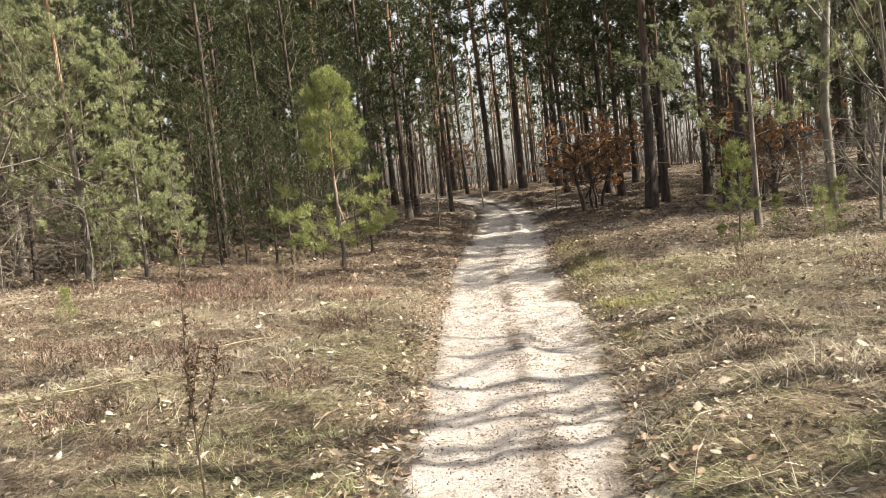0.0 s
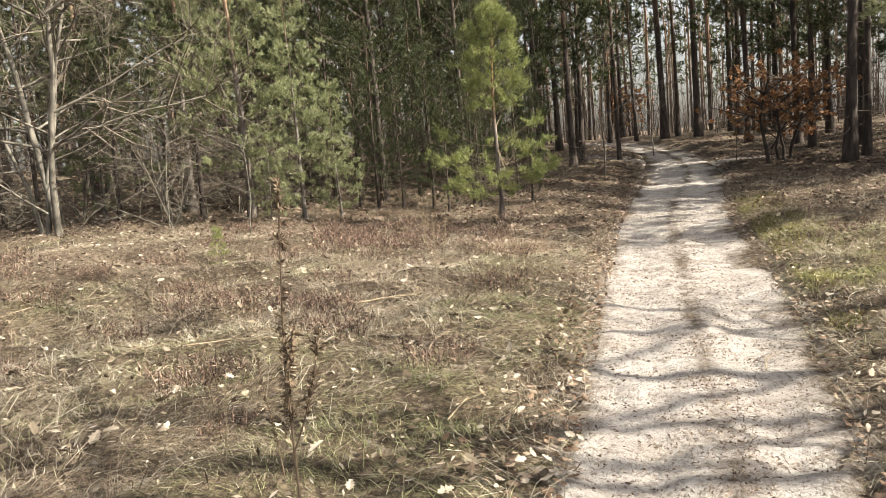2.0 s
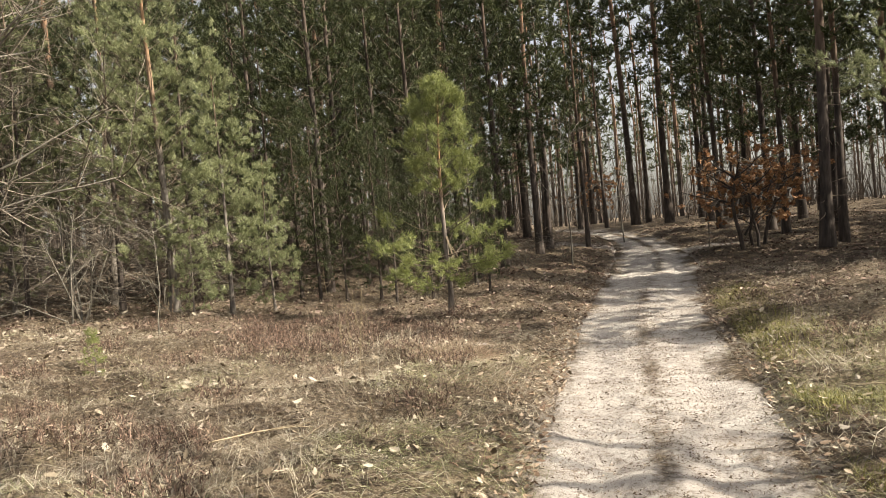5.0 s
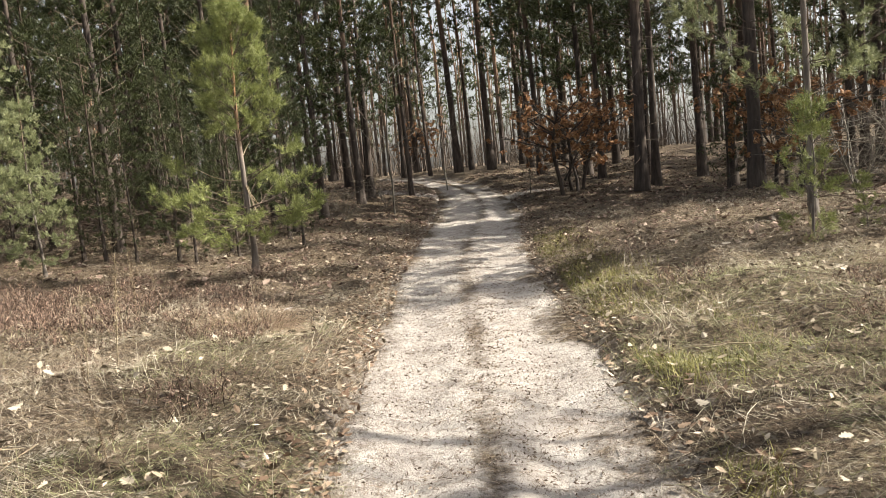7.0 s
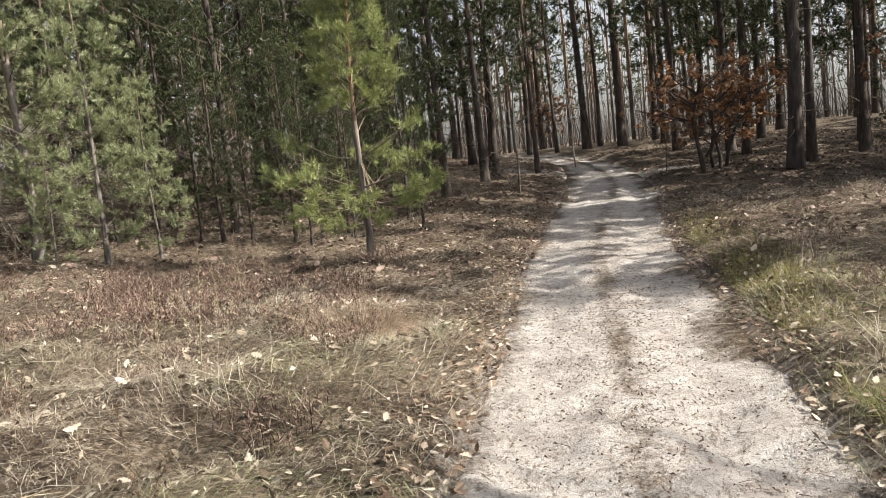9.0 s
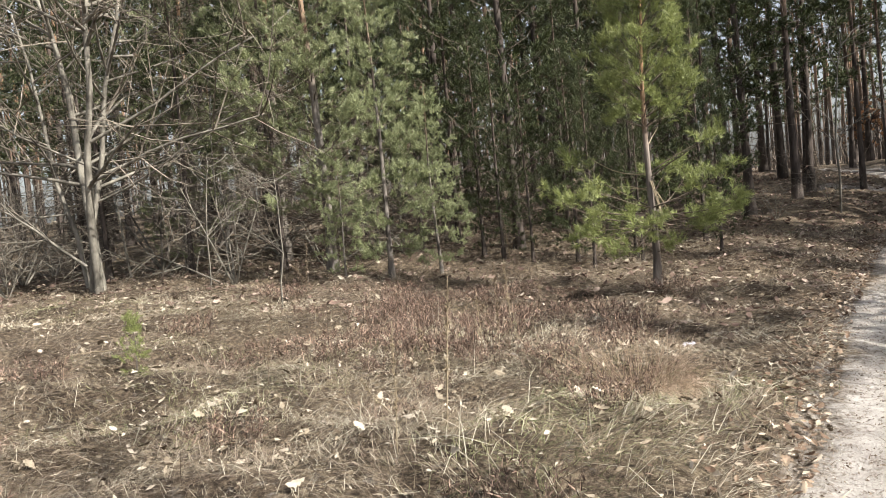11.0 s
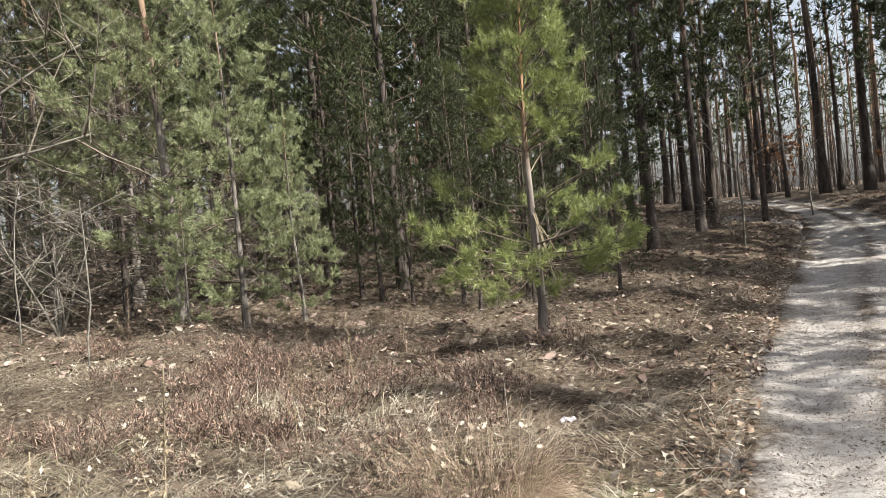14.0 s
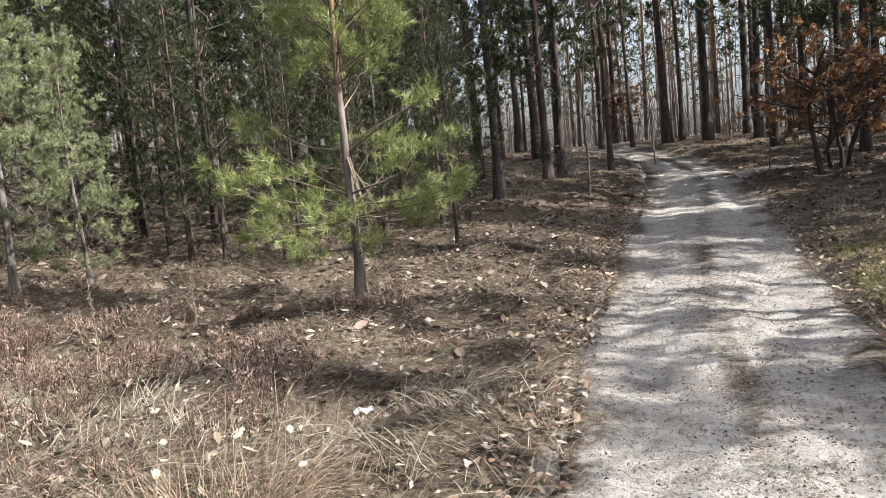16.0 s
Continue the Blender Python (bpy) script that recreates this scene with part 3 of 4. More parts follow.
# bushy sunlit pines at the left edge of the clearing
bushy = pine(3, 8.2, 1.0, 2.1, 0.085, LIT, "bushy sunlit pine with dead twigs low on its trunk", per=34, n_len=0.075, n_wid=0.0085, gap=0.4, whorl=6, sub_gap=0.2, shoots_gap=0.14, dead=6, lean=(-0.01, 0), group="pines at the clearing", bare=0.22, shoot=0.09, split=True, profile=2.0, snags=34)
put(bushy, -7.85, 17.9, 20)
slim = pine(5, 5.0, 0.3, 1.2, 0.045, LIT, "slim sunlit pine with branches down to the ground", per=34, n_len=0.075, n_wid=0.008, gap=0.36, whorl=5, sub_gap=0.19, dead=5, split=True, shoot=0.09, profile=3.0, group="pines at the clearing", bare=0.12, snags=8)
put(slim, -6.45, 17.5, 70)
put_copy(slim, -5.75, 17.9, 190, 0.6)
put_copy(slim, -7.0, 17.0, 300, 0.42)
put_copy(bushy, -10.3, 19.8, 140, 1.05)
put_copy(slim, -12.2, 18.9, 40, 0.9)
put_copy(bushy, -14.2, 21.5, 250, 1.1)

# drawn-up pines whose lower limbs have died, in the thicket behind the bare tree
snag_pine = pine(9, 7.5, 2.6, 1.7, 0.06, (M_BARK, M_BARE_TWIG, M_NEEDLE_SHADED), "thicket pine with a skirt of dead level twigs", per=14, n_len=0.1, n_wid=0.02, gap=0.5, whorl=4, sub_gap=0.2, shoots_gap=0.17, shoot=0.14, dead=4, coarse=True, profile=2.0, group="thicket pines", snags=70)
put(snag_pine, -9.3, 18.4, 0)
for x, y, rz, s in ((-11.2, 18.0, 80, 0.9), (-13.0, 17.6, 160, 1.0), (-14.8, 18.6, 240, 0.95), (-10.0, 21.2, 310, 1.1), (-12.0, 21.6, 30, 1.15), (-16.4, 20.0, 110, 1.1), (-8.4, 20.0, 200, 0.9), (-15.6, 16.4, 20, 0.9), (-17.6, 17.8, 290, 1.0)):
    put_copy(snag_pine, x, y, rz, s)

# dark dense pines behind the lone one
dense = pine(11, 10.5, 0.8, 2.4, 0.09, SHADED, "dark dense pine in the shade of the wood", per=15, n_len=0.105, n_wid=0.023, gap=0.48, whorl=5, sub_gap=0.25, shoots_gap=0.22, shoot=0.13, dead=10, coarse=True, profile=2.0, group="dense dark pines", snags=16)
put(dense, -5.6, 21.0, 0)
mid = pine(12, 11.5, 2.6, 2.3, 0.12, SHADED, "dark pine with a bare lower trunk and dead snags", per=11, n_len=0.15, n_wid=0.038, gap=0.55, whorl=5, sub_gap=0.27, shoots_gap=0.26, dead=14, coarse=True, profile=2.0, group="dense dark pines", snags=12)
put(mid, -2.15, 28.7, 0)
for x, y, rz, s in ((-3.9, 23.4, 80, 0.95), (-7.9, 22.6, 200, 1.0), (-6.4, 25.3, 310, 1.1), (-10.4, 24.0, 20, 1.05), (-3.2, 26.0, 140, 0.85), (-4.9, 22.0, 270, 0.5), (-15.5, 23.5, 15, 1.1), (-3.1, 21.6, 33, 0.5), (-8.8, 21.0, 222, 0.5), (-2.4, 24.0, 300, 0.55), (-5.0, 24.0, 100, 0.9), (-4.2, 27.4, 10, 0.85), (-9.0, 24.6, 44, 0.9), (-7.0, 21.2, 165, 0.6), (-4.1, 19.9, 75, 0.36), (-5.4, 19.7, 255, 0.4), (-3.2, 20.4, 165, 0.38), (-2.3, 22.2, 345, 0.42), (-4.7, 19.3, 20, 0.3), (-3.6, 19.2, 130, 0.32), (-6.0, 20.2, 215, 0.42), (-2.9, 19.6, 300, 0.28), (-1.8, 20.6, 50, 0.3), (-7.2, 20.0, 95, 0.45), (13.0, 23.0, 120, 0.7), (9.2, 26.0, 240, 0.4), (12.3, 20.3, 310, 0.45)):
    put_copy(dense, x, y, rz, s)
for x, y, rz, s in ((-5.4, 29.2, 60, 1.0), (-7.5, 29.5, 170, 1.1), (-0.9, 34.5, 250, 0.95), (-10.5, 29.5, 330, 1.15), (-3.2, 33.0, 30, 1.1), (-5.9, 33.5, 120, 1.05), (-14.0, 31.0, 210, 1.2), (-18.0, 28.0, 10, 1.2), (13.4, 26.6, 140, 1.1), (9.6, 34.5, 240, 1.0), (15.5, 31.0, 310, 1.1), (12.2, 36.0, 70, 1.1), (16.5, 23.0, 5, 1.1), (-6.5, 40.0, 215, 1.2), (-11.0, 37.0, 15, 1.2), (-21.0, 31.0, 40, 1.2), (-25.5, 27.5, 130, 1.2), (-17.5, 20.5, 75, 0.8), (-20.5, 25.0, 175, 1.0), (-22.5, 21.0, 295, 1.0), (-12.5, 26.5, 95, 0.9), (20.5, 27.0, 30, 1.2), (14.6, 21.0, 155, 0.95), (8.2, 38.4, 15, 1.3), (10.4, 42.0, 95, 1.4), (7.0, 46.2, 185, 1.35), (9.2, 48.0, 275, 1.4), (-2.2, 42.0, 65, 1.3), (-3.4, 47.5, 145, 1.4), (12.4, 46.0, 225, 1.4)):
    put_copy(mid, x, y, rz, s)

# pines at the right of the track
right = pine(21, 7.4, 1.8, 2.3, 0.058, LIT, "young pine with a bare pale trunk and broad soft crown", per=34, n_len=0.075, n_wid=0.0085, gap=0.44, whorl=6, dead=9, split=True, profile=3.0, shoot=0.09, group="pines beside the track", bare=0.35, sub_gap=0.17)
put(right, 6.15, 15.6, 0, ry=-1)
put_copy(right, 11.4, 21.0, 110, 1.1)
seedling = pine(23, 1.5, 0.12, 0.42, 0.016, (M_BARK_YOUNG, M_TWIG, M_NEEDLE_YELLOW), "small yellow-green pine seedling in the dry grass", per=26, n_len=0.07, n_wid=0.006, gap=0.3, whorl=4, sub_gap=0.22, shoots_gap=0.12, shoot=0.08, dead=0, category="pine seedling", group="pine seedlings", bare=0.15)
put(seedling, 4.85, 13.1)
for x, y, rz, s in ((5.9, 12.4, 50, 0.5), (5.6, 13.3, 150, 0.42), (6.4, 13.0, 250, 0.55), (7.0, 12.2, 20, 0.5), (-5.3, 11.2, 80, 0.36), (5.2, 9.2, 200, 0.35)):
    put_copy(seedling, x, y, rz, s)

# tall pines of the wood
TALL_A = pine(31, 19, 8.0, 2.8, 0.17, OLD, "tall straight pine with a bare bole and high crown", per=6, n_len=0.25, n_wid=0.085, gap=0.75, whorl=5, sub_gap=0.36, shoots_gap=0.36, dead=24, bend=0.08, shoot=0.32, coarse=True, group="tall pines")
TALL_B = pine(32, 17, 5.8, 2.5, 0.13, OLD, "tall slender pine with dead snags below its crown", per=6, n_len=0.25, n_wid=0.085, gap=0.75, whorl=5, sub_gap=0.38, shoots_gap=0.36, dead=30, bend=0.1, shoot=0.32, coarse=True, group="tall pines")
TALL_C = pine(33, 14, 9.0, 1.5, 0.085, OLD, "thin drawn-up pine among taller trees", per=6, n_len=0.23, n_wid=0.075, gap=0.75, whorl=4, sub_gap=0.36, shoots_gap=0.3, dead=24, bend=0.12, shoot=0.3, coarse=True, group="tall pines")
TALL = (TALL_A, TALL_B, TALL_C)
placed = []


def plant(kind, x, y, rz, s, ry=0.0, first={}):
    if kind not in first:
        first[kind] = True
        put(TALL[kind], x, y, rz, s, ry=ry)
    else:
        put_copy(TALL[kind], x, y, rz, s, ry=ry)
    placed.append((x, y))


for row in ((0, 3.4, 48.6, 0, 1.15, -2.5), (0, 5.2, 48.4, 80, 1.15, -2.0), (0, 7.2, 50.0, 160, 1.0, -1), (1, 6.6, 41.0, 30, 1.1, -1), (0, 7.6, 28.8, 200, 1.05, -3), (1, 8.6, 30.5, 90, 1.0, -1),
            (1, 0.4, 54.0, 10, 1.0, 0), (0, 9.2, 24.3, 250, 1.0, 0), (1, 9.8, 27.2, 300, 1.0, 0), (2, 0.6, 36.5, 45, 1.0, 0), (2, -1.2, 38.0, 130, 1.0, 1), (1, 8.3, 36.5, 70, 1.0, -1), (2, 1.9, 50.5, 20, 1.1, 0), (1, 4.5, 53.0, 65, 1.0, -2), (2, 6.0, 55.0, 10, 1.2, 0)):
    plant(*row)

tree_rng = np.random.default_rng(17)


def scatter(n, x0, x1, y0, y1, gap, ok):
    out = 0
    for _ in range(n * 12):
        x, y = tree_rng.uniform(x0, x1), tree_rng.uniform(y0, y1)
        if abs(x - road_x(y)) < 1.9 or not ok(x, y):
            continue
        if any((x - a) ** 2 + (y - b) ** 2 < gap * gap for a, b in placed):
            continue
        plant(int(tree_rng.choice(3, p=[0.35, 0.35, 0.3])), x, y, tree_rng.uniform(0, 360), tree_rng.uniform(0.85, 1.15), tree_rng.normal(-0.8, 1.6))
        out += 1
        if out == n:
            return


scatter(46, -34, 6, 31, 62, 2.3, lambda x, y: (x > -26 or y > 40) and not (x > -1 and y < 43))
scatter(48, 4, 36, 22, 62, 2.3, lambda x, y: x > 10 or y > 40)
for row in ((2, 14.5, 18.3, 15, 1.0, 0), (2, 12.0, 19.0, 100, 1.0, 0), (2, 18.2, 18.8, 215, 1.0, 0), (2, 16.4, 17.4, 300, 1.0, 0), (2, 18.5, 12.6, 140, 1.0, 0), (2, 15.4, 12.4, 70, 1.05, 0)):
    plant(*row)
scatter(10, 12, 28, 19.8, 25, 2.1, lambda x, y: True)
scatter(14, -33, -15.5, 17, 32, 3.0, lambda x, y: True)


def far_woods():
    """The wood beyond, too far to count."""
    r = np.random.default_rng(91)
    bole, crown = Geo(), Geo()
    base, axis = [], []
    n = 0
    while n < 680:
        x, y = r.uniform(-75, 80), r.uniform(60, 130)
        if n % 4 == 0:
            x, y = r.uniform(-75, -34), r.uniform(8, 60)
        if abs(x - road_x(y)) < 2.2:
            continue
        n += 1
        z = float(height(x, y))
        hgt, rad = r.uniform(13, 20), r.uniform(0.08, 0.17)
        tube(bole, [[x, y, z - 0.1], [x + r.normal(0, 0.15), y, z + hgt * 0.5], [x + r.normal(0, 0.3), y, z + hgt]], [rad, rad * 0.7, 0.02], 5)
        m = 24
        h = r.uniform(0.3, 1.0, m)
        a = r.uniform(0, 6.28, m)
        q = r.uniform(0.2, 1.0, m) * 2.3 * (1.15 - h) / 0.65
        base.append(np.stack([x + q * np.cos(a), y + q * np.sin(a), z + hgt * h], -1))
        axis.append(r.normal(0, 1, (m, 3)))
    needles(crown, np.concatenate(base), np.concatenate(axis), r, 9, 0.55, 0.14, 0.6, 1.6)
    root = tagged(new("far_woods"), "distant pine wood of many thin trunks", "woods", kind="stuff")
    part("boles", bole, M_BARK, root)
    part("crowns", crown, M_NEEDLE_SHADED, root)
    # low saplings and brush between the boles
    brush = Geo()
    for _ in range(2600):
        x, y = r.uniform(-60, 60), r.uniform(52, 110)
        if abs(x - road_x(y)) < 2:
            continue
        z = float(height(x, y))
        tube(brush, curve_points((x, y, z - 0.05), (r.normal(0, 0.3), r.normal(0, 0.3), 1), r.uniform(2, 8), 3, 0.05, r, 0.15), [0.03, 0.02, 0.015, 0.008], 3, False)
    part("brush", brush, M_TWIG, root)


far_woods()


# bare broadleaf trees and bushes
def grow(geos, twigs, ends, p, d, length, rad, level, r, up=0.04, kids=(5, 6, 5), spread=0.9):
    """Stem, then branches, each a mesh of its own; finer twigs go together."""
    k = 5 if level < 2 else 3
    pts = curve_points(p, d, length, k, up, r, 0.1)
    if level < 2:
        geos.append(Geo())
    tube(geos[-1] if level < 2 else twigs, pts, np.linspace(rad, rad * 0.4, k + 1), 7 if level == 0 else (5 if level == 1 else 3), level < 2)
    if level >= len(kids):
        ends.append((pts[-1], unit(pts[-1] - pts[-2])))
        return
    for i in range(kids[level]):
        s = r.uniform(0.25, 1.0) * k
        a = min(int(s), k - 1)
        q = pts[a] + (pts[a + 1] - pts[a]) * (s - a)
        t = unit(pts[a + 1] - pts[a])
        side = unit(np.cross(t, r.normal(size=3)))
        e = t * (1 - 0.5 * spread) + side * spread
        e[2] *= 0.75
        grow(geos, twigs, ends, q, unit(e), length * r.uniform(0.38, 0.62), rad * 0.42, level + 1, r, up, kids, spread)


def bare_tree(seed, stems, label, name="bare_tree", kids=(6, 6, 5), leaf=0, leaf_mat=None, leaf_size=0.07, category="tree", group="", mat=None, lean_spread=0.9):
    r = np.random.default_rng(seed)
    root = tagged(new(name), label, category, group)
    ends, twigs = [], Geo()
    for p, d, ln, rad in stems:
        geos = []
        grow(geos, twigs, ends, p, unit(np.array(d, float)), ln, rad, 0, r, 0.04, kids, lean_spread)
        stem = part("stem", geos[0], mat or M_GREY_BARK, root, smooth=True)
        for g in geos[1:]:
            part("branch", g, mat or M_GREY_BARK, stem, smooth=True)
    tagged(part("twig_mass", twigs, M_BARE_TWIG, root), kind="stuff")
    if leaf:
        pos = [ends[i] for i in r.integers(0, len(ends), leaf)]
        lf = Geo()
        b = np.array([q[0] for q in pos]) + r.normal(0, 0.04, (leaf, 3))
        lobed_leaves(lf, b, r.normal(0, 1, (leaf, 3)) + [0, 0, 0.6], r.normal(0, 1, (leaf, 3)) - [0, 0, 0.6], leaf_size * r.uniform(0.7, 1.3, leaf), r, leaf < 900)
        tagged(part("leaves", lf, leaf_mat or M_OAK_LEAF, root), kind="stuff")
    return root


old_bare = bare_tree(51, [((0, 0, 0), (0.13, 0, 1), 5.8, 0.078), ((-0.05, 0.1, 0), (-0.1, 0.05, 1), 6.4, 0.085), ((-0.35, 0.15, 0), (-0.2, 0.1, 1), 6.0, 0.06), ((-0.6, 0.3, 0), (-0.3, 0.0, 1), 5.4, 0.05), ((-0.1, -0.1, 0.5), (-0.9, -0.3, 0.5), 2.8, 0.028)],
                     "bare grey many-stemmed tree with fine twigs and few pale leaves", kids=(13, 8, 6), leaf=60, leaf_mat=M_LITTER, leaf_size=0.1)
put(old_bare, -11.3, 15.9, 0)
bush = bare_tree(52, [((0, 0, 0), (0.5, 0.1, 1), 1.9, 0.02), ((0, 0, 0), (-0.5, 0.3, 1), 2.1, 0.022), ((0, 0, 0), (0.1, -0.5, 1), 2.0, 0.02), ((0, 0, 0), (-0.1, 0.5, 1), 2.3, 0.022), ((0, 0, 0), (0.9, -0.4, 0.6), 1.7, 0.018), ((0, 0, 0), (-0.9, -0.3, 0.5), 1.7, 0.018)],
                 "leafless bush of tangled grey twigs", "bare_bush", (8, 7), 0, category="bush", group="bare bushes", lean_spread=1.1)
put(bush, -9.3, 17.0, 0)
for x, y, rz, s in ((-12.6, 18.6, 60, 1.2), (-14.5, 16.8, 130, 1.1), (-8.6, 18.8, 200, 0.9), (-10.9, 20.5, 280, 1.3), (-15.8, 18.5, 20, 1.3), (-7.6, 20.0, 100, 0.8), (-13.0, 15.4, 310, 0.55), (7.7, 13.4, 40, 0.8), (8.6, 15.2, 170, 1.0), (7.9, 11.6, 250, 0.7), (-0.3, 30.2, 90, 0.5), (-1.4, 27.0, 10, 0.45), (10.5, 22.0, 60, 0.9), (8.2, 18.0, 300, 0.8)):
    put_copy(bush, x, y, rz, s)
sapling = bare_tree(53, [((0, 0, 0), (0.03, 0, 1), 4.6, 0.03)], "thin leafless sapling beside the track", "bare_sapling", (10, 4), 0, category="sapling", group="bare saplings", lean_spread=0.8)
put(sapling, -0.05, 29.0, 0)
for x, y, rz, s in ((-8.7, 15.8, 60, 0.45), (-6.4, 14.6, 160, 0.4), (6.9, 12.6, 100, 1.0), (7.6, 12.9, 210, 1.2), (-3.2, 27.6, 30, 0.8), (-12.4, 17.6, 270, 0.9), (-9.9, 17.6, 0, 0.7), (-4.4, 24.0, 80, 0.6), (4.8, 33.0, 10, 0.7), (2.2, 39.5, 190, 1.0), (-6.0, 22.0, 150, 0.7)):
    put_copy(sapling, x, y, rz, s)
tall_bare = bare_tree(54, [((0, 0, 0), (0.02, 0.02, 1), 14.0, 0.125)], "tall slender leafless tree beyond the bank", "bare_tree", (8, 2), 0, category="tree", group="tall bare trees", lean_spread=0.75)
put(tall_bare, 10.2, 5.6, 0)
for x, y, rz, s in ((9.4, 2.5, 70, 0.9), (11.6, 3.5, 150, 0.95), (12.2, 1.3, 300, 1.0), (10.8, 4.6, 200, 0.85), (11.4, 6.6, 110, 0.9), (7.7, 15.7, 40, 0.75)):
    put_copy(tall_bare, x, y, rz, s)
oak = bare_tree(61, [((0, 0, 0), (-0.12, 0, 1), 2.9, 0.075), ((0.5, 0.1, 0), (0.15, 0, 1), 2.5, 0.06), ((0.1, 0.1, 0.5), (0.7, -0.2, 0.9), 2.2, 0.04)], "small oak that keeps its russet dead leaves", "oak_sapling", (9, 6), 2600, M_OAK_LEAF, 0.13, "oak", "small oaks", M_BARK)
put(oak, 5.45, 30.3, 0)
put_copy(oak, 6.3, 31.2, 120, 0.9)
put_copy(oak, 10.8, 26.0, 200, 1.0)
put_copy(oak, 9.0, 21.6, 40, 0.7)
put_copy(oak, 1.2, 58.0, 40, 1.0)


# ---- the floor's cover ----
def field_points(n, r, x0=-13, x1=8.5, y0=1.8, y1=24, near=True):
    """Random places off the sand, thicker towards the line walked."""
    out = []
    while sum(map(len, out)) < n:
        x, y = r.uniform(x0, x1, n), r.uniform(y0, y1, n)
        d = np.abs(road_d(x, y))
        p = np.clip((d - 0.8) / 0.35, 0, 1)
        if near:
            p *= np.clip(1.25 - (0.85 * np.abs(x - 0.2) + np.maximum(0, y - 14.5)) / 16, 0.15, 1)
        k = r.random(n) < p
        out.append(np.stack([x[k], y[k]], -1))
    return np.concatenate(out)[:n]


def zone(x, y):
    return smooth_noise(x, y, 2.6, 8) + 0.5 * smooth_noise(x, y, 0.9, 9)


def lay(p, lift=0.0):
    return np.column_stack([p, height(p[:, 0], p[:, 1]) + lift])


def cover():
    r = np.random.default_rng(5)
    # matted grass
    p = field_points(50000, r)
    hub = field_points(6200, r)
    pick = r.integers(0, len(hub), 155000)
    q = hub[pick] + r.normal(0, 0.085, (len(pick), 2)) * r.uniform(0.6, 1.7, (len(hub), 1))[pick]
    p = np.concatenate([p, q[np.abs(road_d(q[:, 0], q[:, 1])) > 0.9]])
    zz = zone(p[:, 0], p[:, 1])
    brown = (p[:, 1] > 9) & (p[:, 0] < 0) & (p[:, 1] < 19)
    zz = zz - 0.22 * brown
    swirl = 6.28 * (smooth_noise(p[:, 0], p[:, 1], 1.4, 12) + 0.5) * 2 + r.normal(0, 0.55, len(p))
    lean = np.stack([np.cos(swirl), np.sin(swirl)], -1) * np.where(r.random((len(p), 1)) < 0.025, r.uniform(0.3, 1.0, (len(p), 1)), r.uniform(1.35, 2.3, (len(p), 1)))
    ln = r.uniform(0.12, 0.42, len(p)) * (1 + 0.5 * smooth_noise(p[:, 0], p[:, 1], 1.1, 13))
    wd = r.uniform(0.002, 0.0046, len(p))
    pick = zz + r.normal(0, 0.12, len(p))
    pick = pick + 0.42 * np.exp(-((np.abs(road_d(p[:, 0], p[:, 1])) - 1.8) / 0.8) ** 2) * (p[:, 1] < 12.6)
    for name, sel, mt, label in (("dry_grass", (pick > -0.05) & (pick < 0.26), M_STRAW, "matted pale dry grass over the clearing"),
                                 ("brown_grass", pick <= -0.05, M_BROWN_GRASS, "matted brown dead grass and fern"),
                                 ("green_grass", pick >= 0.26, M_GREEN_GRASS, "patches of short winter-green grass")):
        g = Geo()
        sc = 0.6 if name == "green_grass" else 1.0
        blades(g, lay(p[sel], -0.01), lean[sel], ln[sel] * sc, wd[sel], r, 2)
        tagged(part(name, g, mt), label, "grass", kind="stuff")
    # short dense sward close to the track
    q = field_points(70000, r, -6, 5, 2.2, 12.5)
    d = road_d(q[:, 0], q[:, 1])
    tone = smooth_noise(q[:, 0], q[:, 1], 1.1, 31) + 0.35 * np.exp(-((np.abs(d) - 1.7) / 0.7) ** 2) + r.normal(0, 0.14, len(q))
    turn = 6.28 * (smooth_noise(q[:, 0], q[:, 1], 0.7, 32) + 0.5) * 2 + r.normal(0, 0.8, len(q))
    lean = np.stack([np.cos(turn), np.sin(turn)], -1) * r.uniform(0.9, 2.1, (len(q), 1))
    for name, sel, mt, label in (("green_sward", tone > 0.24, M_GREEN_GRASS, "short pale green grass along the verges"),
                                 ("straw_sward", tone <= 0.24, M_STRAW, "short bleached grass thatch beside the track")):
        g = Geo()
        blades(g, lay(q[sel], 0.0), lean[sel], r.uniform(0.05, 0.2, sel.sum()), r.uniform(0.0018, 0.004, sel.sum()), r, 2)
        tagged(part(name, g, mt), label, "grass", kind="stuff")
    # bleached stems lying over one another
    q = field_points(5200, r)
    a = r.uniform(0, 6.28, len(q))
    g = Geo()
    blades(g, lay(q, 0.01), np.stack([np.cos(a), np.sin(a)], -1) * r.uniform(1.1, 2.0, (len(q), 1)), r.uniform(0.3, 0.75, len(q)), r.uniform(0.002, 0.0042, len(q)), r, 3)
    tagged(part("straw_stems", g, M_STRAW), "long bleached grass stems lying over the clearing", "grass", kind="stuff")
    # fallen leaves
    q = field_points(10500, r)
    g = Geo()
    lobed_leaves(g, lay(q, 0.03) + r.uniform(0, 0.03, (len(q), 1)) * [0, 0, 1], r.normal(0, 0.4, (len(q), 3)) + [0, 0, 1], r.normal(0, 1, (len(q), 3)), 0.035 + 0.065 * r.random(len(q)) ** 2, r)
    tagged(part("fallen_leaves", g, M_LITTER), "fallen oak leaves, tan and bleached, in the grass", "leaves", kind="stuff")
    q = field_points(20000, r, -16, 14, 14, 46, False)
    g = Geo()
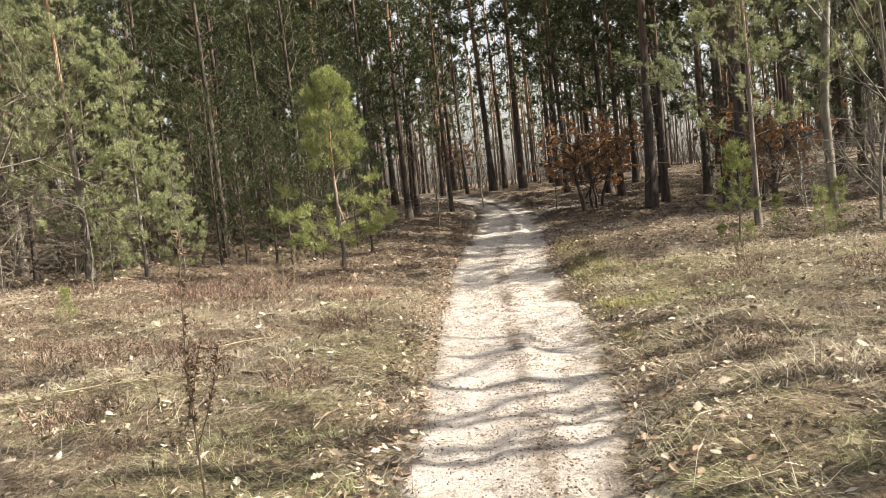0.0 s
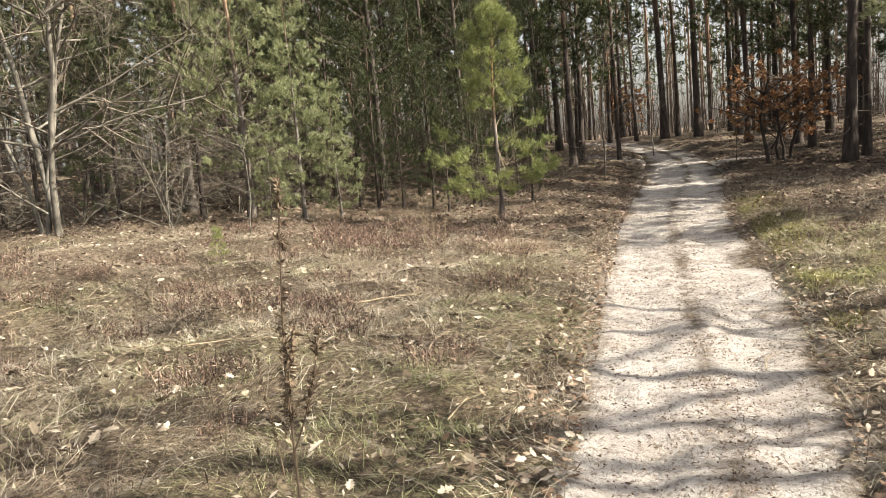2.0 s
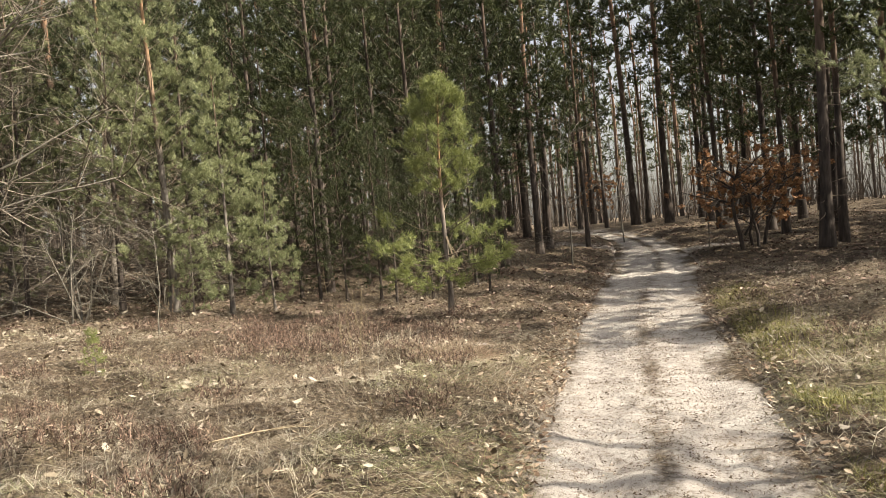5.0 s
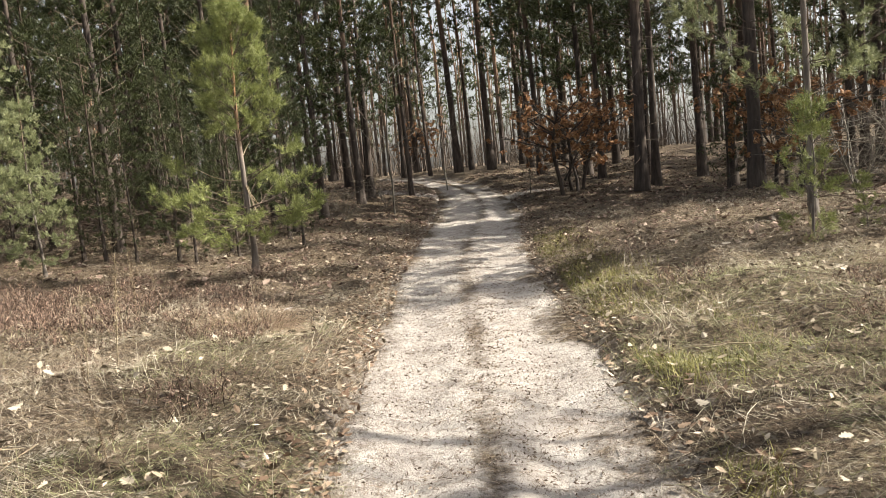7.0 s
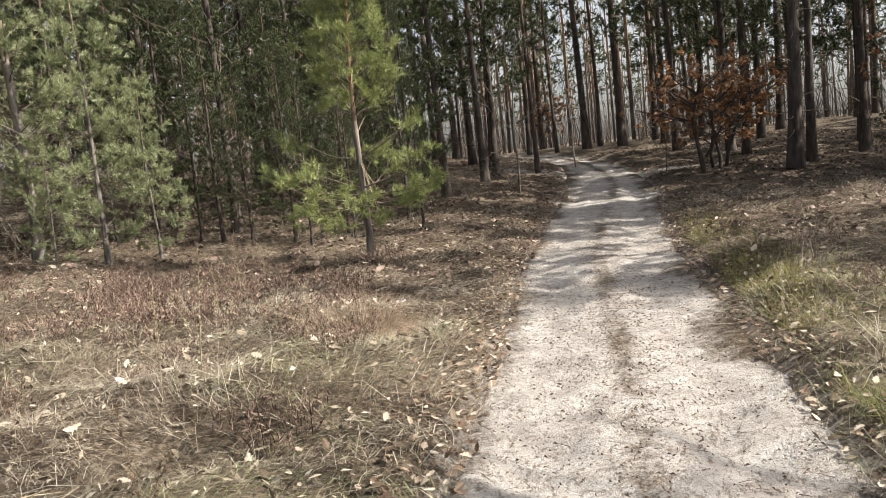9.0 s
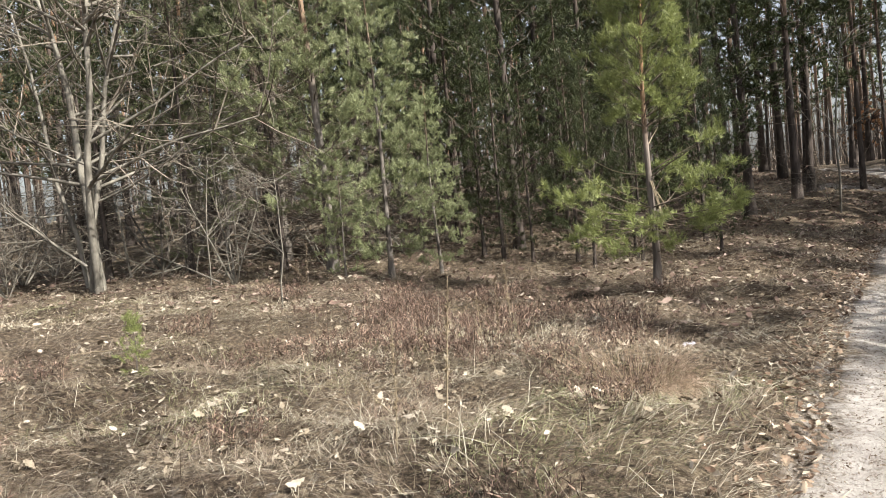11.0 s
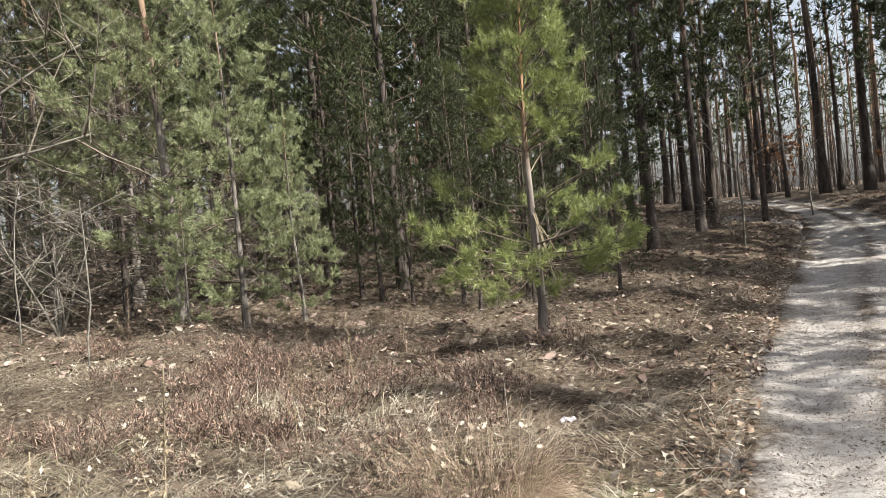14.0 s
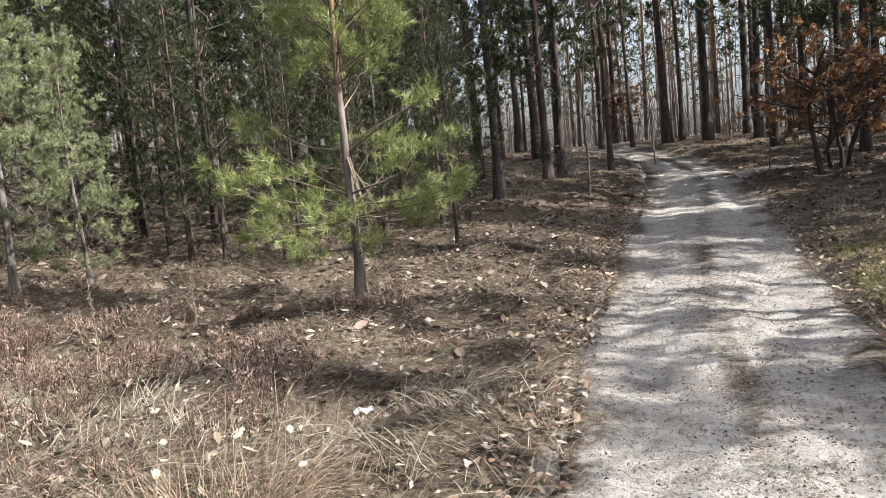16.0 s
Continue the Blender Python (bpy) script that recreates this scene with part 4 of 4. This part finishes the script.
    lobed_leaves(g, lay(q, 0.02), r.normal(0, 0.4, (len(q), 3)) + [0, 0, 1], r.normal(0, 1, (len(q), 3)), r.uniform(0.06, 0.14, len(q)), r, False)
    tagged(part("woodland_leaves", g, M_WOOD_LEAF), "brown leaf litter under the trees", "leaves", kind="stuff")
    # crumbled leaf and straw chips
    q = field_points(34000, r)
    n = len(q)
    c = lay(q, 0.012) + np.column_stack([np.zeros((n, 2)), r.uniform(0, 0.03, n)])
    u = unit(r.normal(0, 1, (n, 3)) * [1, 1, 0.35])
    w = unit(np.cross(u, r.normal(0, 0.5, (n, 3)) + [0, 0, 1]))
    a, b = r.uniform(0.012, 0.038, (n, 1)), r.uniform(0.004, 0.012, (n, 1))
    v = np.stack([c - u * a, c + w * b, c + u * a, c - w * b + [0, 0, 0.006]], 1).reshape(-1, 3)
    k = np.arange(n)[:, None, None] * 4
    g = Geo()
    g.add(v, (np.array([[0, 1, 2], [0, 2, 3]])[None] + k).reshape(-1, 3))
    tagged(part("leaf_crumbs", g, M_LITTER), "crumbled pale leaf bits and chaff", "litter", kind="stuff")
    # leaves gathered along the edges of the track
    n = 3600
    y = r.uniform(3, 26, n)
    d = 0.86 + np.abs(r.normal(0, 0.28, n))
    q = np.stack([beside(y, np.where(r.random(n) < 0.68, -d, d + 0.05)), y], -1)
    g = Geo()
    lobed_leaves(g, lay(q, 0.025) + r.uniform(0, 0.025, (n, 1)) * [0, 0, 1], r.normal(0, 0.35, (n, 3)) + [0, 0, 1], r.normal(0, 1, (n, 3)), r.uniform(0.03, 0.072, n), r)
    tagged(part("verge_leaves", g, M_VERGE_LEAF), "tan oak leaves drifted against the edge of the track", "leaves", kind="stuff")
    # bits of straw, bark and twig on the sand
    n = 15000
    y = r.uniform(2, 26, n)
    x = beside(y, np.where(r.random(n) < 0.35, r.normal(0, 0.14, n), r.uniform(-1.0, 1.0, n)))
    g = Geo()
    a = r.uniform(0, 6.28, n)
    blades(g, lay(np.stack([x, y], -1), 0.004), np.stack([np.cos(a), np.sin(a)], -1) * 2.0, r.uniform(0.03, 0.13, n), r.uniform(0.002, 0.006, n), r, 2)
    tagged(part("track_litter", g, M_BROWN_GRASS), "straw, needles and bark bits on the sand", "litter", kind="stuff")
    # dark crumbs, cone scales and clods
    n = 9000
    y = r.uniform(2, 22, n)
    x = beside(y, np.where(r.random(n) < 0.3, r.normal(0.05, 0.16, n), r.uniform(-1.0, 1.05, n)))
    c = lay(np.stack([x, y], -1), 0.006)
    u = unit(r.normal(0, 1, (n, 3)) * [1, 0.7, 0.25])
    w = unit(np.cross(u, r.normal(0, 0.4, (n, 3)) + [0, 0, 1]))
    a, b = r.uniform(0.004, 0.017, (n, 1)), r.uniform(0.002, 0.006, (n, 1))
    v = np.stack([c - u * a, c + w * b, c + u * a, c - w * b, c + [0, 0, 0.009]], 1).reshape(-1, 3)
    k = np.arange(n)[:, None, None] * 5
    g = Geo()
    g.add(v, (np.array([[0, 1, 4], [1, 2, 4], [2, 3, 4], [3, 0, 4]])[None] + k).reshape(-1, 3))
    tagged(part("track_crumbs", g, M_BROWN_GRASS), "dark bark crumbs and leaf bits trodden into the sand", "litter", kind="stuff")
    # mossy edge of the bank
    n = 22000
    y = r.uniform(4, 20, n)
    d = np.abs(r.normal(0, 0.4, n)) + 1.12
    x = beside(y, d)
    k = smooth_noise(x, y, 0.8, 14) + 0.25 * np.exp(-((y - 11.5) / 2.5) ** 2) + r.normal(0, 0.1, n) > 0.14
    x, y = x[k], y[k]
    a = r.uniform(0, 6.28, len(x))
    g = Geo()
    blades(g, lay(np.stack([x, y], -1), -0.01), np.stack([np.cos(a) - 0.5, np.sin(a)], -1) * r.uniform(0.3, 1.4, (len(x), 1)), r.uniform(0.05, 0.16, len(x)), r.uniform(0.003, 0.007, len(x)), r)
    tagged(part("moss", g, M_MOSS), "yellow-green moss and short grass on the bank", "moss", kind="stuff")


cover()


def heather(seed, label, mt, n=170, rad=0.32, hgt=0.3, name="heather_clump", category="shrub", group="", arch=0.5):
    """A clump of fine arching stems."""
    r = np.random.default_rng(seed)
    g = Geo()
    a = r.uniform(0, 6.28, n)
    q = rad * np.sqrt(r.random(n)) * 0.6
    pos = np.stack([q * np.cos(a), q * np.sin(a), np.full(n, -0.02)], -1)
    out = np.stack([np.cos(a), np.sin(a)], -1) * r.uniform(0.15, 1.0, (n, 1)) * arch * 2 + r.normal(0, 0.25, (n, 2))
    blades(g, pos, out, r.uniform(0.5, 1.25, n) * hgt, r.uniform(0.0018, 0.0036, n) * (1.7 if mt is M_HEATHER else 0.75), r, 4)
    root = tagged(new(name), label, category, group)
    tagged(part("stem_tuft", g, mt, root), kind="stuff")
    if mt is M_HEATHER:
        t = Geo()
        m = n
        i = r.integers(0, n, m)
        b = pos[i] + np.column_stack([out[i] * 0.3 * hgt, np.full(m, 0.55 * hgt)]) * r.uniform(0.3, 1.2, (m, 1))
        needles(t, b, r.normal(0, 0.5, (m, 3)) + [0, 0, 1], r, 5, 0.045, 0.007, 0.06)
        tagged(part("sprig_mass", t, mt, root), kind="stuff")
    return root


hea = heather(71, "low clump of dead brown heather in the grass", M_HEATHER, 110, 0.42, 0.27, group="heather clumps")
put(hea, -2.6, 8.0)
hr = np.random.default_rng(72)
for i in range(84):
    x, y = hr.uniform(-8.5, -1.0), hr.uniform(5, 16.5)
    if i >= 44:
        x, y = hr.uniform(-5.2, -1.2), hr.uniform(11.8, 16.4)
    put_copy(hea, x, y, hr.uniform(0, 360), hr.uniform(0.6, 1.35))
for x, y, s in ((2.9, 11.6, 1.1), (3.4, 9.3, 1.0), (2.6, 7.6, 0.9), (4.0, 10.6, 0.9), (3.1, 13.8, 1.0), (2.9, 16.5, 0.8), (4.4, 8.2, 1.1), (2.2, 5.6, 0.8)):
    put_copy(hea, x, y, hr.uniform(0, 360), s)
tuft = heather(73, "large arching tuft of fine dry grass", M_TUFT, 420, 0.62, 0.62, "grass_tuft", "grass tuft", "grass tufts", 1.0)
put(tuft, -0.95, 10.2, 0, 0.4)
big_tuft = heather(74, "broad mound of fine arching reddish dry grass", M_TUFT, 3600, 0.75, 0.66, "grass_tuft", "grass tuft", "", 1.35)
put(big_tuft, -1.3, 12.15, 0, 0.85)
for i in range(9):
    put_copy(tuft, hr.uniform(-7, -0.9), hr.uniform(3.5, 15), hr.uniform(0, 360), hr.uniform(0.3, 0.6))
for x, y, s in ((2.7, 10.4, 0.45), (3.6, 7.4, 0.5), (2.6, 14.4, 0.5), (4.6, 11.3, 0.5)):
    put_copy(tuft, x, y, hr.uniform(0, 360), s)


def weed(seed, H, label, mt, group, seeds=60, forks=2):
    """A dry weed stalk with seed heads along its upper part."""
    r = np.random.default_rng(seed)
    root = tagged(new("dry_weed"), label, "weed", group)
    for k in range(1 + forks):
        g = Geo()
        ln = H if k == 0 else H * r.uniform(0.3, 0.55)
        p0 = (0, 0, -0.03) if k == 0 else (0, 0, H * r.uniform(0.2, 0.4))
        pts = curve_points(p0, (r.normal(0, 0.06), r.normal(0, 0.06), 1) if k == 0 else (r.choice([-1, 1]) * 0.6, r.normal(0, 0.3), 1), ln, 6, 0.05, r, 0.04)
        tube(g, pts, np.linspace(0.0058, 0.0025, 7) * (1 if k == 0 else 0.6), 5)
        st = part("stalk", g, mt, root)
        h = Geo()
        m = seeds if k == 0 else seeds // 3
        s = r.uniform(0.35, 1.0, m) * 6
        a = np.minimum(s.astype(int), 5)
        b = pts[a] + (pts[a + 1] - pts[a]) * (s - a)[:, None]
        needles(h, b, r.normal(0, 1, (m, 3)) + [0, 0, 0.8], r, 6, 0.026, 0.01, 0.014, 1.4)
        tagged(part("seed_spike", h, mt, st), kind="stuff")
    return root


dark_weed = weed(81, 1.15, "tall dark dry weed stalk with seed heads", M_STALK, "dry weeds")
put(dark_weed, -1.25, 3.75, 0, 1.24, ry=-3)
pale_weed = weed(82, 0.95, "pale dry weed stalk with seed heads", M_STALK_PALE, "dry weeds", 34, 1)
put(pale_weed, -2.05, 10.55, 0, 1.05)
for k, x, y, s in ((dark_weed, -2.35, 5.2, 0.6), (dark_weed, -2.55, 12.6, 0.75), (dark_weed, -3.9, 11.2, 0.6), (dark_weed, -3.2, 7.6, 0.6), (dark_weed, -1.25, 8.2, 0.55), (dark_weed, 3.2, 8.7, 0.7), (dark_weed, -6.6, 15.4, 0.7), (dark_weed, -1.55, 4.3, 0.55),
                   (pale_weed, -3.0, 14.0, 0.8), (pale_weed, -4.9, 20.0, 0.9), (pale_weed, -5.2, 19.5, 1.0), (pale_weed, -2.7, 12.6, 0.7), (pale_weed, -2.0, 9.9, 0.8), (pale_weed, -1.9, 4.4, 0.5), (pale_weed, -3.4, 16.0, 0.6), (pale_weed, 4.3, 12.0, 0.6)):
    put_copy(k, x, y, hr.uniform(0, 360), s)


def litter_scrap():
    """A crumpled bit of pale plastic sheet."""
    r = np.random.default_rng(88)
    root = tagged(new("plastic_scrap"), "crumpled scrap of pale lilac plastic in the grass", "litter")
    k = 9
    u, w = np.meshgrid(np.linspace(-0.09, 0.09, k), np.linspace(-0.055, 0.055, k))
    z = 0.03 + 0.03 * r.random((k, k)) + 0.02 * np.sin(u * 60) * np.cos(w * 70)
    v = np.stack([u + r.normal(0, 0.007, u.shape), w + r.normal(0, 0.007, u.shape), z], -1).reshape(-1, 3)
    i, j = np.meshgrid(np.arange(k - 1), np.arange(k - 1), indexing="ij")
    q = (i * k + j).ravel()
    g = Geo()
    g.add(v, np.concatenate([np.stack([q, q + 1, q + k + 1], -1), np.stack([q, q + k + 1, q + k], -1)]))
    ob = part("sheet", g, M_PLASTIC, root)
    ob.modifiers.new("thickness", "SOLIDIFY").thickness = 0.002
    return root


put(litter_scrap(), -1.2, 13.8, 25, 0.6, sink=-0.02)


def fallen_branch(seed, ln, label):
    r = np.random.default_rng(seed)
    root = tagged(new("fallen_twig"), label, "twig", "fallen twigs")
    g = Geo()
    pts = curve_points((0, 0, 0.02), (1, 0, 0.02), ln, 6, 0.0, r, 0.08)
    tube(g, pts, np.linspace(0.0075, 0.003, 7), 5)
    st = part("stick", g, M_STALK_PALE, root)
    for i in (2, 3, 4):
        f = Geo()
        tube(f, curve_points(pts[i], (1, r.choice([-1, 1]) * 0.8, 0.1), ln * 0.25, 3, 0.0, r, 0.1), np.linspace(0.005, 0.002, 4), 4)
        part("side_twig", f, M_STALK_PALE, st)
    return root


fb = fallen_branch(85, 0.9, "bleached fallen twig lying on the grass")
put(fb, -3.3, 6.6, 40, sink=-0.05)
for i in range(18):
    put_copy(fb, hr.uniform(-6.5, -0.8), hr.uniform(3.5, 14), hr.uniform(0, 360), hr.uniform(0.5, 1.0), sink=-0.05)
for x, y in ((2.4, 9.0), (3.3, 6.5), (3.0, 12.3), (0.9, 6.4)):
    put_copy(fb, x, y, hr.uniform(0, 360), 0.7, sink=-0.02 if x < 1 else -0.05)
